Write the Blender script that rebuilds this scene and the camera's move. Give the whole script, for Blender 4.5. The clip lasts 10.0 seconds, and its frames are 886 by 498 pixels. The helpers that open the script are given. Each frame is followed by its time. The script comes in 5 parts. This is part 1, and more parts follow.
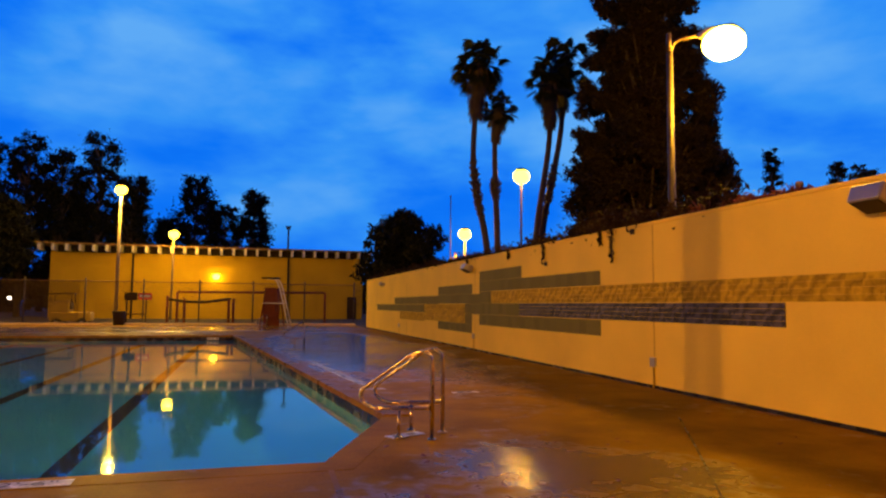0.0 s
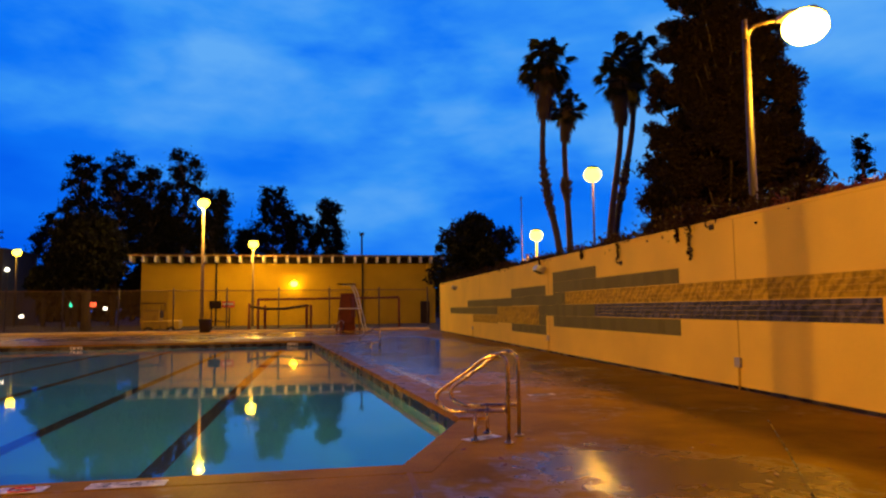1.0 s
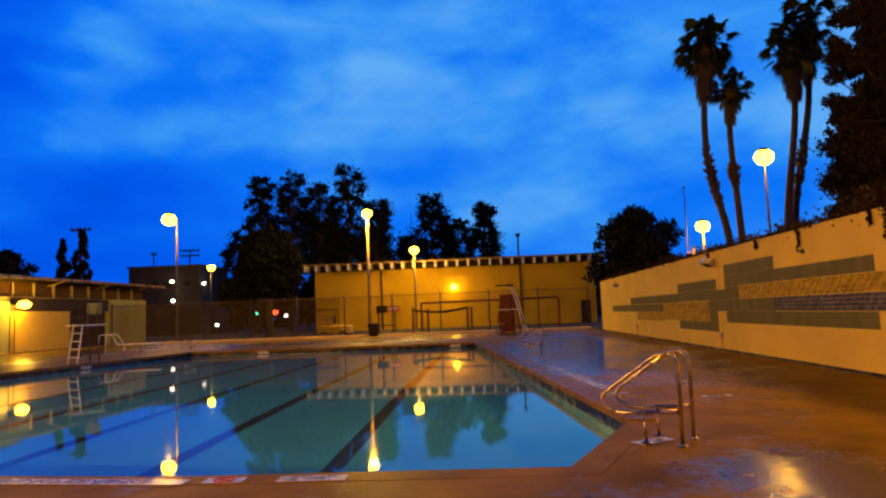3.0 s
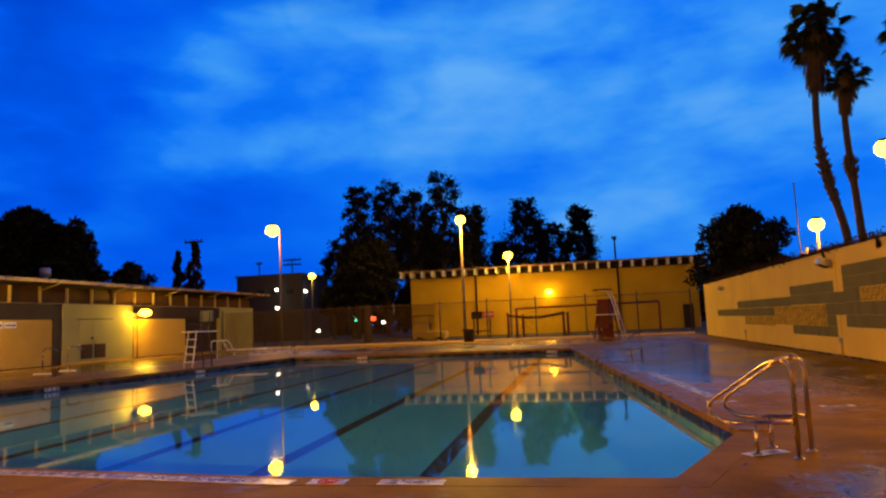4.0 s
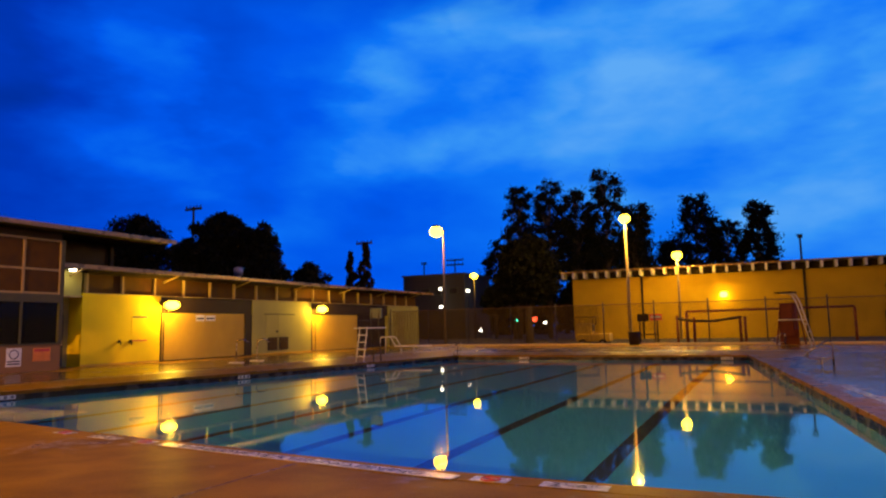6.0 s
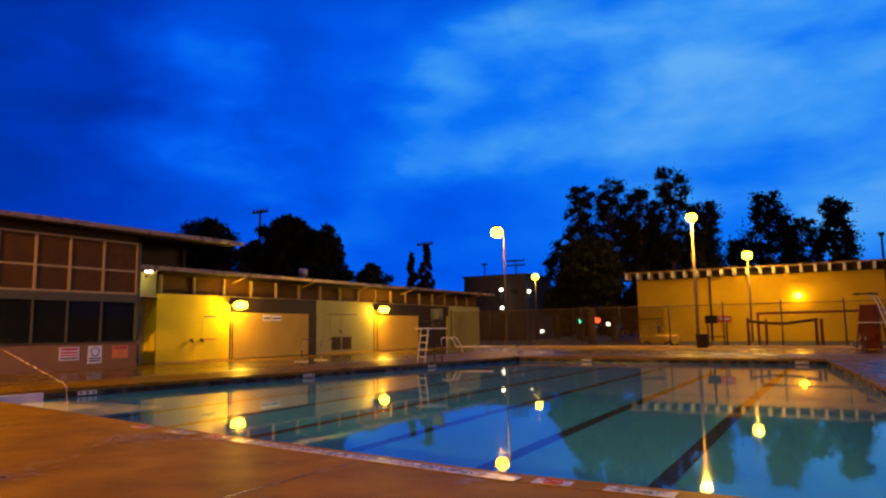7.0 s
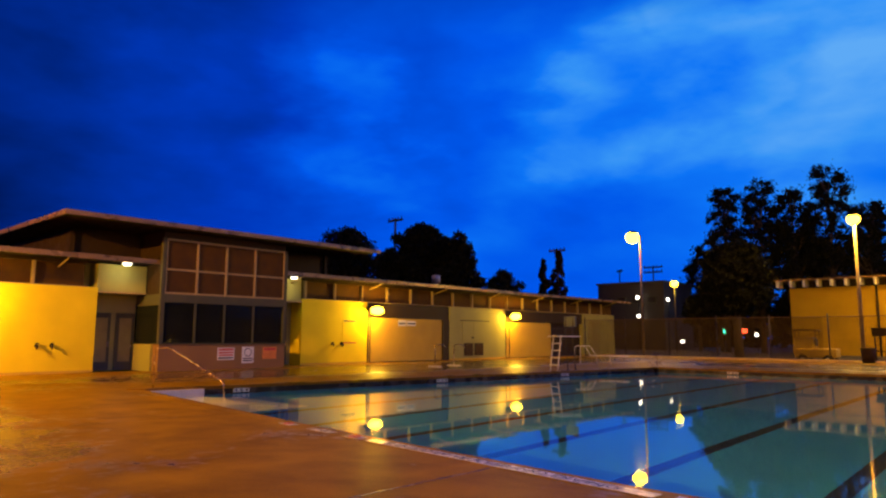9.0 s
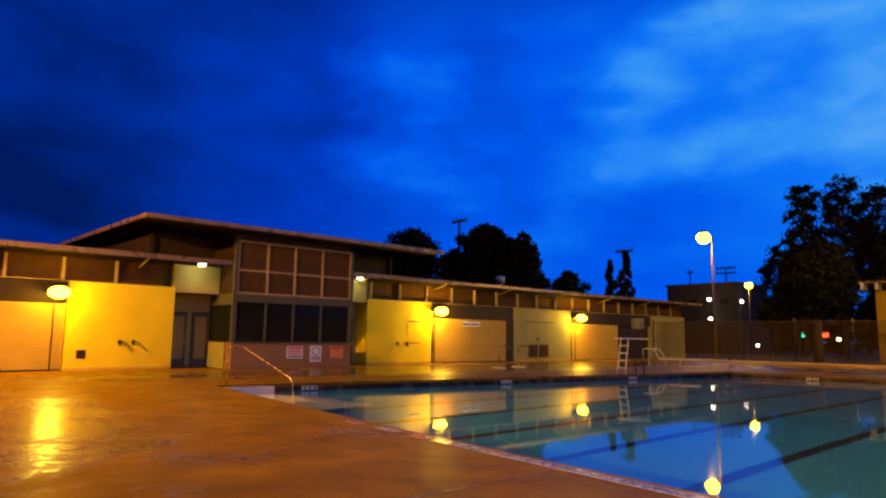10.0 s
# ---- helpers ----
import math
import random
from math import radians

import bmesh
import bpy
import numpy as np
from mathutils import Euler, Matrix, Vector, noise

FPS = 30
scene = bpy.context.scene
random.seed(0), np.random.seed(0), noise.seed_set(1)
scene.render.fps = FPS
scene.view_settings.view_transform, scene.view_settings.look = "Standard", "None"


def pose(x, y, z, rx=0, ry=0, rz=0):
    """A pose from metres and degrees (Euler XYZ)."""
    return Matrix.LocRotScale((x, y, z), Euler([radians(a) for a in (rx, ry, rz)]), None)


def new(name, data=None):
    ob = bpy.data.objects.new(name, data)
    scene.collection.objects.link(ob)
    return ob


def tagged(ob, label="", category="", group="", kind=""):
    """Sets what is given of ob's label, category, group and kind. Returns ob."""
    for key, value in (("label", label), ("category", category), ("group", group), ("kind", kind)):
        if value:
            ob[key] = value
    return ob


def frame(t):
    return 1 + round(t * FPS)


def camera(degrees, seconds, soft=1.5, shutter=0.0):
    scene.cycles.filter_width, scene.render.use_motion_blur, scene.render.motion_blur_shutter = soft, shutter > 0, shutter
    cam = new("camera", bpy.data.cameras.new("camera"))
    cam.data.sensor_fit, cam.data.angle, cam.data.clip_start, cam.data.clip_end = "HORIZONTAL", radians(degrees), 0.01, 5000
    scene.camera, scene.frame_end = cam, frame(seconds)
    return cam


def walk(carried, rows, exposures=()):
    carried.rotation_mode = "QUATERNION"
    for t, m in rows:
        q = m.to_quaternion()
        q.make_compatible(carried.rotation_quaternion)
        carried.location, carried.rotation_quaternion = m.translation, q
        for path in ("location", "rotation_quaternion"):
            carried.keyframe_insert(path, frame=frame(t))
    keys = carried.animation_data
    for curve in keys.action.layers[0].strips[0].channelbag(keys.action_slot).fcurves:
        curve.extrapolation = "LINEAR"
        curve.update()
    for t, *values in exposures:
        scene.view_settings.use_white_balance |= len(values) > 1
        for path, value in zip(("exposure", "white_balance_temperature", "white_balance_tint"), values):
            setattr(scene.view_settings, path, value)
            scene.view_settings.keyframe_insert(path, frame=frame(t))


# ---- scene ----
cam = camera(66.85, 10.0, soft=2.3)
PATH = [
    (0.0, pose(0, 0, 1.40, 94.813, -0.521, -15.775)),
    (0.5, pose(0, 0, 1.40, 94.823, -0.039, -13.020)),
    (1.0, pose(0, 0, 1.40, 95.056, 0.590, -9.566)),
    (1.5, pose(0, 0, 1.40, 95.125, 1.250, -5.942)),
    (2.0, pose(0, 0, 1.40, 95.147, 1.686, -2.925)),
    (2.5, pose(0, 0, 1.40, 95.244, 1.912, 0.428)),
    (4.0, pose(0, 0, 1.40, 96.238, 2.437, 11.996)),
    (4.5, pose(0, 0, 1.40, 96.524, 2.213, 16.540)),
    (5.0, pose(0, 0, 1.40, 96.607, 1.802, 19.593)),
    (5.5, pose(0, 0, 1.40, 96.671, 1.490, 22.257)),
    (6.0, pose(0, 0, 1.40, 96.678, 1.136, 25.628)),
    (7.5, pose(0, 0, 1.40, 96.994, 0.669, 33.195)),
    (8.0, pose(0, 0, 1.40, 97.178, 0.519, 36.017)),
    (8.5, pose(0, 0, 1.40, 97.321, 0.388, 38.921)),
    (9.0, pose(0, 0, 1.40, 97.459, -0.252, 41.924)),
    (9.5, pose(0, 0, 1.40, 97.521, -0.608, 44.829)),
    (10.0, pose(0, 0, 1.40, 97.477, -0.831, 47.357)),
]
walk(cam, PATH)

# ---- world: dusk sky with broken cloud ----
world = bpy.data.worlds.new("dusk_sky")
scene.world = world
world.use_nodes = True
wn, wl = world.node_tree.nodes, world.node_tree.links
wn.clear()


def wnode(kind, **kw):
    n = wn.new(kind)
    for k, v in kw.items():
        n.inputs[k].default_value = v
    return n


def wmath(op, a, b=None):
    n = wn.new("ShaderNodeMath")
    n.operation = op
    for i, v in enumerate((a, b)):
        if v is None:
            continue
        if hasattr(v, "node"):
            wl.new(v, n.inputs[i])
        else:
            n.inputs[i].default_value = v
    return n.outputs[0]


def wramp(fac, stops):
    n = wn.new("ShaderNodeValToRGB")
    cr = n.color_ramp
    while len(cr.elements) < len(stops):
        cr.elements.new(0.5)
    for e, (p, c) in zip(cr.elements, stops):
        e.position, e.color = p, (*c, 1)
    wl.new(fac, n.inputs[0])
    return n.outputs[0]


def wmix(fac, a, b, blend="MIX"):
    n = wn.new("ShaderNodeMix")
    n.data_type, n.blend_type = "RGBA", blend
    for sock, v in ((n.inputs[0], fac), (n.inputs[6], a), (n.inputs[7], b)):
        if hasattr(v, "node"):
            wl.new(v, sock)
        elif isinstance(v, tuple):
            sock.default_value = (*v, 1)
        else:
            sock.default_value = v
    return n.outputs[2]


tc = wn.new("ShaderNodeTexCoord")
sep = wn.new("ShaderNodeSeparateXYZ")
wl.new(tc.outputs["Generated"], sep.inputs[0])
dx, dy, dz = sep.outputs
up = wmath("MAXIMUM", dz, 0.0)
den = wmath("ADD", up, 0.22)
comb = wn.new("ShaderNodeCombineXYZ")
wl.new(wmath("DIVIDE", dx, den), comb.inputs[0])
wl.new(wmath("DIVIDE", dy, den), comb.inputs[1])
turned = wn.new("ShaderNodeMapping")
turned.inputs["Rotation"].default_value = (0, 0, radians(42))
wl.new(comb.outputs[0], turned.inputs["Vector"])
cloud = wnode("ShaderNodeTexNoise", Scale=0.8, Detail=8.0, Roughness=0.52, Distortion=0.5)
wl.new(turned.outputs[0], cloud.inputs["Vector"])
broad = wnode("ShaderNodeTexNoise", Scale=0.42, Detail=3.0, Roughness=0.5)
wl.new(turned.outputs[0], broad.inputs["Vector"])
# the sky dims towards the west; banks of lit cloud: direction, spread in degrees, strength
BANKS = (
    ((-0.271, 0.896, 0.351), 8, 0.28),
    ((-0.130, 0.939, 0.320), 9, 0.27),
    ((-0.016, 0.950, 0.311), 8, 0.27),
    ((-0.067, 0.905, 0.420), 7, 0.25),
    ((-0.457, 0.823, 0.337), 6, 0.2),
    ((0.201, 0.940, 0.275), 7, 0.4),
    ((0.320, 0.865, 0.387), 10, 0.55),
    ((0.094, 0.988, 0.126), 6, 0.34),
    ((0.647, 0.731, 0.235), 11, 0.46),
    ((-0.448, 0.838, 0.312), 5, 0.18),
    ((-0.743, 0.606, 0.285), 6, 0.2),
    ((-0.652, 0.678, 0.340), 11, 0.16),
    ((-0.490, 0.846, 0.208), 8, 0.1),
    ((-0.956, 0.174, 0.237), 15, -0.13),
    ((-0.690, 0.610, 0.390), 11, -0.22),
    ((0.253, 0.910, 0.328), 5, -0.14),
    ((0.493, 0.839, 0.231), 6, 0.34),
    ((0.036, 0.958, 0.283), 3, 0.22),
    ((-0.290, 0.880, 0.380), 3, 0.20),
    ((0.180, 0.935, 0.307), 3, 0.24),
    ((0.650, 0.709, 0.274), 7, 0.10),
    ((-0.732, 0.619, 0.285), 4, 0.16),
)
ragged = wn.new("ShaderNodeVectorMath")
ragged.operation = "MULTIPLY_ADD"
fray = wnode("ShaderNodeTexNoise", Scale=4.5, Detail=5.0, Roughness=0.5)
flat = wn.new("ShaderNodeMapping")
flat.inputs["Scale"].default_value = (1, 1, 2.4)
wl.new(tc.outputs["Generated"], flat.inputs["Vector"])
wl.new(flat.outputs[0], fray.inputs["Vector"])
wisps = wnode("ShaderNodeTexNoise", Scale=3.8, Detail=6.0, Roughness=0.5, Distortion=0.15)
wl.new(flat.outputs[0], wisps.inputs["Vector"])
wl.new(fray.outputs["Color"], ragged.inputs[0])
ragged.inputs[1].default_value = (0.34, 0.34, 0.34)
shifted = wn.new("ShaderNodeVectorMath")
shifted.operation = "SUBTRACT"
wl.new(tc.outputs["Generated"], shifted.inputs[0])
shifted.inputs[1].default_value = (0.17, 0.17, 0.17)
wl.new(shifted.outputs[0], ragged.inputs[2])
unit = wn.new("ShaderNodeVectorMath")
unit.operation = "NORMALIZE"
wl.new(ragged.outputs[0], unit.inputs[0])
level = wmath("ADD", wmath("MULTIPLY", dy, 0.26), wmath("ADD", wmath("MULTIPLY", dx, 0.17), 0.29))
level = wmath("ADD", level, wmath("MULTIPLY", wmath("SUBTRACT", broad.outputs[0], 0.5), 0.22))
level = wmath("ADD", level, wmath("MULTIPLY", wmath("SUBTRACT", cloud.outputs[0], 0.5), 0.18))
level = wmath("ADD", level, wmath("MULTIPLY", wmath("SUBTRACT", wisps.outputs[0], 0.5), 0.44))
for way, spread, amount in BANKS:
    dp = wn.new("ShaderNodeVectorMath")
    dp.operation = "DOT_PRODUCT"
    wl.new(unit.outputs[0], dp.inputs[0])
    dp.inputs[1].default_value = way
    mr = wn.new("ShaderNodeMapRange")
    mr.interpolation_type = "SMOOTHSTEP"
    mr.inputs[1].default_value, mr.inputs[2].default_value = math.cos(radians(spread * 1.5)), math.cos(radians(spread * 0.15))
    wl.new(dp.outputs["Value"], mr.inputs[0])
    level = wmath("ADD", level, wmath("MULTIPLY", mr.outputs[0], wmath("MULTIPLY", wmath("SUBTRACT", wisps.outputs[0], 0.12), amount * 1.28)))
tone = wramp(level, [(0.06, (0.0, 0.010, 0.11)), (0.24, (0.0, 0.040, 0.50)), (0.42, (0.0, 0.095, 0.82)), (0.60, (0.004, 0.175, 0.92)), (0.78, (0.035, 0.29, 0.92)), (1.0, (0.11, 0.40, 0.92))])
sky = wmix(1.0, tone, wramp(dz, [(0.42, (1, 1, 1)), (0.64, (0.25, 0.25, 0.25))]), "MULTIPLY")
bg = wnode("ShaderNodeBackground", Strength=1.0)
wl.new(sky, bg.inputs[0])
wl.new(bg.outputs[0], wn.new("ShaderNodeOutputWorld").inputs[0])

# ---- lamps ----
SODIUM = (1.0, 0.43, 0.025)
AMBER = (1.0, 0.56, 0.05)
YELLOW = (1.0, 0.56, 0.04)
WARM = (1.0, 0.82, 0.50)


def glow(name, at, watts, color=SODIUM, radius=0.12):
    li = bpy.data.lights.new(name, "POINT")
    li.energy, li.color, li.shadow_soft_size = watts, color, radius
    ob = new(name, li)
    ob.location = at
    return ob


# ---- materials ----
def mat(name, color, rough=0.6, metal=0.0, var=0.25, scale=3.0, bump=0.15, fine=40.0, rough_var=0.1, coat=0.0, tint=None, rnd=0.0, spec=0.5, wave=0.0):
    m = bpy.data.materials.new(name)
    m.use_nodes = True
    nt = m.node_tree
    n, l = nt.nodes, nt.links
    b = n["Principled BSDF"]
    geo = n.new("ShaderNodeNewGeometry")
    t1 = n.new("ShaderNodeTexNoise")
    t1.inputs["Scale"].default_value, t1.inputs["Detail"].default_value = scale, 5
    t2 = n.new("ShaderNodeTexNoise")
    t2.inputs["Scale"].default_value, t2.inputs["Detail"].default_value = fine, 3
    for t in (t1, t2):
        l.new(geo.outputs["Position"], t.inputs["Vector"])
    mx = n.new("ShaderNodeMix")
    mx.data_type = "RGBA"
    dark = tint or tuple(c * (1 - var) for c in color)
    lite = tuple(min(1, c * (1 + var * 0.6)) for c in color)
    mx.inputs[6].default_value, mx.inputs[7].default_value = (*dark, 1), (*lite, 1)
    ad = n.new("ShaderNodeMath")
    ad.operation = "MULTIPLY_ADD"
    l.new(t2.outputs[0], ad.inputs[0])
    ad.inputs[1].default_value = 0.35
    l.new(t1.outputs[0], ad.inputs[2])
    rg = n.new("ShaderNodeMapRange")
    rg.inputs[1].default_value, rg.inputs[2].default_value = 0.42, 0.92
    l.new(ad.outputs[0], rg.inputs[0])
    l.new(rg.outputs[0], mx.inputs[0])
    out = mx.outputs[2]
    if rnd:
        oi = n.new("ShaderNodeObjectInfo")
        hs = n.new("ShaderNodeHueSaturation")
        mr = n.new("ShaderNodeMapRange")
        mr.inputs[3].default_value, mr.inputs[4].default_value = 1 - rnd, 1 + rnd
        l.new(oi.outputs["Random"], mr.inputs[0])
        l.new(mr.outputs[0], hs.inputs["Value"])
        l.new(out, hs.inputs["Color"])
        out = hs.outputs[0]
    if wave:
        wv = n.new("ShaderNodeTexWave")
        wv.bands_direction = "DIAGONAL"
        for key, val in (("Scale", 2.1), ("Distortion", 7.0), ("Detail", 2.0), ("Detail Scale", 3.0)):
            wv.inputs[key].default_value = val
        l.new(geo.outputs["Position"], wv.inputs["Vector"])
        hv = n.new("ShaderNodeHueSaturation")
        wr = n.new("ShaderNodeMapRange")
        wr.inputs[3].default_value, wr.inputs[4].default_value = 1 - wave, 1 + wave
        l.new(wv.outputs["Fac"], wr.inputs[0])
        l.new(wr.outputs[0], hv.inputs["Value"])
        l.new(out, hv.inputs["Color"])
        out = hv.outputs[0]
    l.new(out, b.inputs["Base Color"])
    rr = n.new("ShaderNodeMapRange")
    rr.inputs[1].default_value, rr.inputs[2].default_value = 0.35, 0.65
    rr.inputs[3].default_value, rr.inputs[4].default_value = max(0.02, rough - rough_var), min(1, rough + rough_var)
    l.new(t1.outputs[0], rr.inputs[0])
    l.new(rr.outputs[0], b.inputs["Roughness"])
    b.inputs["Metallic"].default_value = metal
    b.inputs["Specular IOR Level"].default_value = spec
    if coat:
        b.inputs["Coat Weight"].default_value, b.inputs["Coat Roughness"].default_value = coat, 0.08
    if bump:
        bp = n.new("ShaderNodeBump")
        bp.inputs["Strength"].default_value, bp.inputs["Distance"].default_value = bump, 0.01
        l.new(t2.outputs[0], bp.inputs["Height"])
        l.new(bp.outputs[0], b.inputs["Normal"])
    return m


def emit(name, color, strength):
    m = bpy.data.materials.new(name)
    m.use_nodes = True
    n = m.node_tree.nodes
    b = n["Principled BSDF"]
    b.inputs["Base Color"].default_value = (*color, 1)
    b.inputs["Emission Color"].default_value = (*color, 1)
    b.inputs["Emission Strength"].default_value = strength
    return m


# standing water on the deck: centre, half-widths, how wet
PUDDLES = (
    ((2.6, 4.8), (2.2, 2.6), 0.34),
    ((3.2, 23.5), (3.4, 15.0), 0.66),
    ((0.0, 40.5), (7.5, 4.5), 0.45),
    ((-9.0, 38.5), (12.0, 6.5), 0.40),
    ((-22.5, 27.0), (4.6, 26.0), 0.60),
    ((-13.0, 2.4), (7.0, 2.6), 0.40),
)


def wet_concrete():
    """Brown pool deck: dull where it has dried, a thin film of water in the hollows."""
    m = bpy.data.materials.new("wet_concrete")
    m.use_nodes = True
    n, l = m.node_tree.nodes, m.node_tree.links
    b = n["Principled BSDF"]
    geo = n.new("ShaderNodeNewGeometry")

    def link(v, sock):
        if hasattr(v, "node"):
            l.new(v, sock)
        else:
            sock.default_value = v

    def nz(scale, detail, dist=0.0):
        t = n.new("ShaderNodeTexNoise")
        t.inputs["Scale"].default_value, t.inputs["Detail"].default_value, t.inputs["Distortion"].default_value = scale, detail, dist
        l.new(geo.outputs["Position"], t.inputs["Vector"])
        return t.outputs[0]

    def mth(op, *v):
        t = n.new("ShaderNodeMath")
        t.operation = op
        for k, a in enumerate(v):
            link(a, t.inputs[k])
        return t.outputs[0]

    def rng_(v, a, c, lo, hi):
        t = n.new("ShaderNodeMapRange")
        t.interpolation_type = "SMOOTHSTEP"
        for k, a in enumerate((v, a, c, lo, hi)):
            link(a, t.inputs[k])
        return t.outputs[0]

    patch, stain, grain, ripple = nz(0.55, 5, 0.5), nz(1.3, 6, 0.4), nz(34, 4), nz(5.0, 4, 0.3)
    wet = mth("MULTIPLY", mth("SUBTRACT", patch, 0.44), 1.1)
    for (cx, cy), (hw, hl), amount in PUDDLES:
        mp = n.new("ShaderNodeMapping")
        mp.vector_type = "POINT"
        mp.inputs["Location"].default_value = (-cx / hw, -cy / hl, 0)
        mp.inputs["Scale"].default_value = (1 / hw, 1 / hl, 0)
        l.new(geo.outputs["Position"], mp.inputs["Vector"])
        ln = n.new("ShaderNodeVectorMath")
        ln.operation = "LENGTH"
        l.new(mp.outputs[0], ln.inputs[0])
        wet = mth("ADD", wet, rng_(ln.outputs["Value"], 0.35, 1.15, amount, 0.0))
    wet = mth("ADD", wet, mth("MULTIPLY", mth("SUBTRACT", ripple, 0.5), 0.7))
    wet = rng_(wet, 0.12, 0.75, 0.0, 1.0)
    cr = n.new("ShaderNodeValToRGB")
    cr.color_ramp.elements[0].position, cr.color_ramp.elements[0].color = 0.30, (0.20, 0.102, 0.002, 1)
    cr.color_ramp.elements[1].position, cr.color_ramp.elements[1].color = 0.72, (0.39, 0.212, 0.003, 1)
    l.new(mth("MULTIPLY_ADD", mth("SUBTRACT", grain, 0.5), 0.35, stain), cr.inputs[0])
    soak = n.new("ShaderNodeMix")
    soak.data_type, soak.blend_type = "RGBA", "MULTIPLY"
    soak.inputs[7].default_value = (0.34, 0.32, 0.3, 1)
    l.new(wet, soak.inputs[0])
    l.new(cr.outputs[0], soak.inputs[6])
    l.new(soak.outputs[2], b.inputs["Base Color"])
    l.new(mth("ADD", rng_(wet, 0.0, 0.6, 0.42, 0.22), rng_(wet, 0.85, 1.0, 0.0, -0.06)), b.inputs["Roughness"])
    l.new(rng_(wet, 0.0, 0.8, 0.012, 0.55), b.inputs["Specular IOR Level"])
    bp = n.new("ShaderNodeBump")
    bp.inputs["Strength"].default_value, bp.inputs["Distance"].default_value = 0.22, 0.02
    l.new(mth("MULTIPLY_ADD", grain, 0.14, mth("MULTIPLY_ADD", ripple, 0.8, stain)), bp.inputs["Height"])
    l.new(bp.outputs[0], b.inputs["Normal"])
    return m


def water_mat():
    m = bpy.data.materials.new("pool_water")
    m.use_nodes = True
    n, l = m.node_tree.nodes, m.node_tree.links
    b = n["Principled BSDF"]
    b.inputs["Base Color"].default_value = (0.86, 0.97, 1.0, 1)
    b.inputs["Transmission Weight"].default_value = 1.0
    b.inputs["IOR"].default_value = 1.33
    b.inputs["Roughness"].default_value = 0.028
    geo = n.new("ShaderNodeNewGeometry")
    t = n.new("ShaderNodeTexNoise")
    t.inputs["Scale"].default_value, t.inputs["Detail"].default_value = 1.6, 2
    l.new(geo.outputs["Position"], t.inputs["Vector"])
    bp = n.new("ShaderNodeBump")
    bp.inputs["Strength"].default_value, bp.inputs["Distance"].default_value = 0.05, 0.02
    l.new(t.outputs[0], bp.inputs["Height"])
    l.new(bp.outputs[0], b.inputs["Normal"])
    return m


def glass_mat(name, tint=(0.25, 0.28, 0.28)):
    m = bpy.data.materials.new(name)
    m.use_nodes = True
    b = m.node_tree.nodes["Principled BSDF"]
    b.inputs["Base Color"].default_value = (*tint, 1)
    b.inputs["Transmission Weight"].default_value = 0.85
    b.inputs["Roughness"].default_value = 0.03
    b.inputs["IOR"].default_value = 1.13
    return m


M_DECK = wet_concrete()
M_COPE = mat("coping_concrete", (0.25, 0.125, 0.012), 0.34, var=0.3, scale=1.5, bump=0.2, rough_var=0.14, spec=0.03)
M_DARKTILE = mat("dark_gutter_tile", (0.02, 0.018, 0.02), 0.25, var=0.3)
M_POOL = mat("pool_plaster", (0.022, 0.27, 0.66), 0.6, var=0.12, scale=0.8, bump=0.05)
M_LANE = mat("black_lane_tile", (0.012, 0.016, 0.03), 0.4, var=0.3)
M_WATER = water_mat()
M_WALL = mat("cream_stucco", (0.86, 0.63, 0.10), 0.85, var=0.14, scale=0.6, bump=0.3, fine=90, spec=0.1)
M_LWALL = mat("yellow_painted_wall", (0.80, 0.64, 0.012), 0.6, var=0.14, scale=0.7, bump=0.12, fine=60, spec=0.1)
M_LWALL2 = mat("sage_painted_wall", (0.34, 0.32, 0.09), 0.6, var=0.14, scale=0.7, bump=0.1, spec=0.1)
M_FWALL = mat("gym_stucco", (0.55, 0.355, 0.02), 0.8, var=0.20, scale=0.35, bump=0.15, spec=0.1)
M_TEAL = mat("grey_green_tile", (0.16, 0.15, 0.045), 0.7, var=0.12, scale=4, rnd=0.10, spec=0.1)
M_OCHRE = mat("ochre_tile", (0.44, 0.30, 0.018), 0.7, var=0.2, scale=5, rnd=0.12, spec=0.1, wave=0.3)
M_BLUE = mat("blue_tile", (0.060, 0.055, 0.075), 0.55, var=0.3, scale=5, rnd=0.35, spec=0.25, wave=0.7)
M_BROWN = mat("brown_wood_panel", (0.085, 0.040, 0.006), 0.7, var=0.3, scale=2.0, spec=0.15)
M_DKBROWN = mat("dark_brown_paint", (0.035, 0.02, 0.008), 0.6, var=0.3, spec=0.2)
M_FASCIA = mat("roof_edge_metal", (0.24, 0.15, 0.055), 0.32, metal=0.3, var=0.25, scale=2)
M_ROOF = mat("roofing_felt", (0.022, 0.016, 0.012), 0.8, var=0.3, spec=0.1)
M_SHUT = mat("roller_shutter", (0.55, 0.36, 0.04), 0.5, var=0.14, scale=1, spec=0.2)
M_PINK = mat("pink_stucco", (0.26, 0.145, 0.06), 0.7, var=0.12, scale=1.0, spec=0.2)
M_GREY = mat("grey_green_frame", (0.085, 0.085, 0.045), 0.5, var=0.15, spec=0.15)
M_MULL = mat("pale_mullion", (0.38, 0.28, 0.11), 0.5, var=0.15, spec=0.15)
M_DOOR = mat("olive_metal_door", (0.30, 0.25, 0.08), 0.5, var=0.15, spec=0.12)
M_GLASS = glass_mat("window_glass", (0.06, 0.07, 0.065))
M_STEEL = mat("polished_steel", (0.62, 0.50, 0.34), 0.26, metal=1.0, var=0.1, bump=0.0, rough_var=0.06)
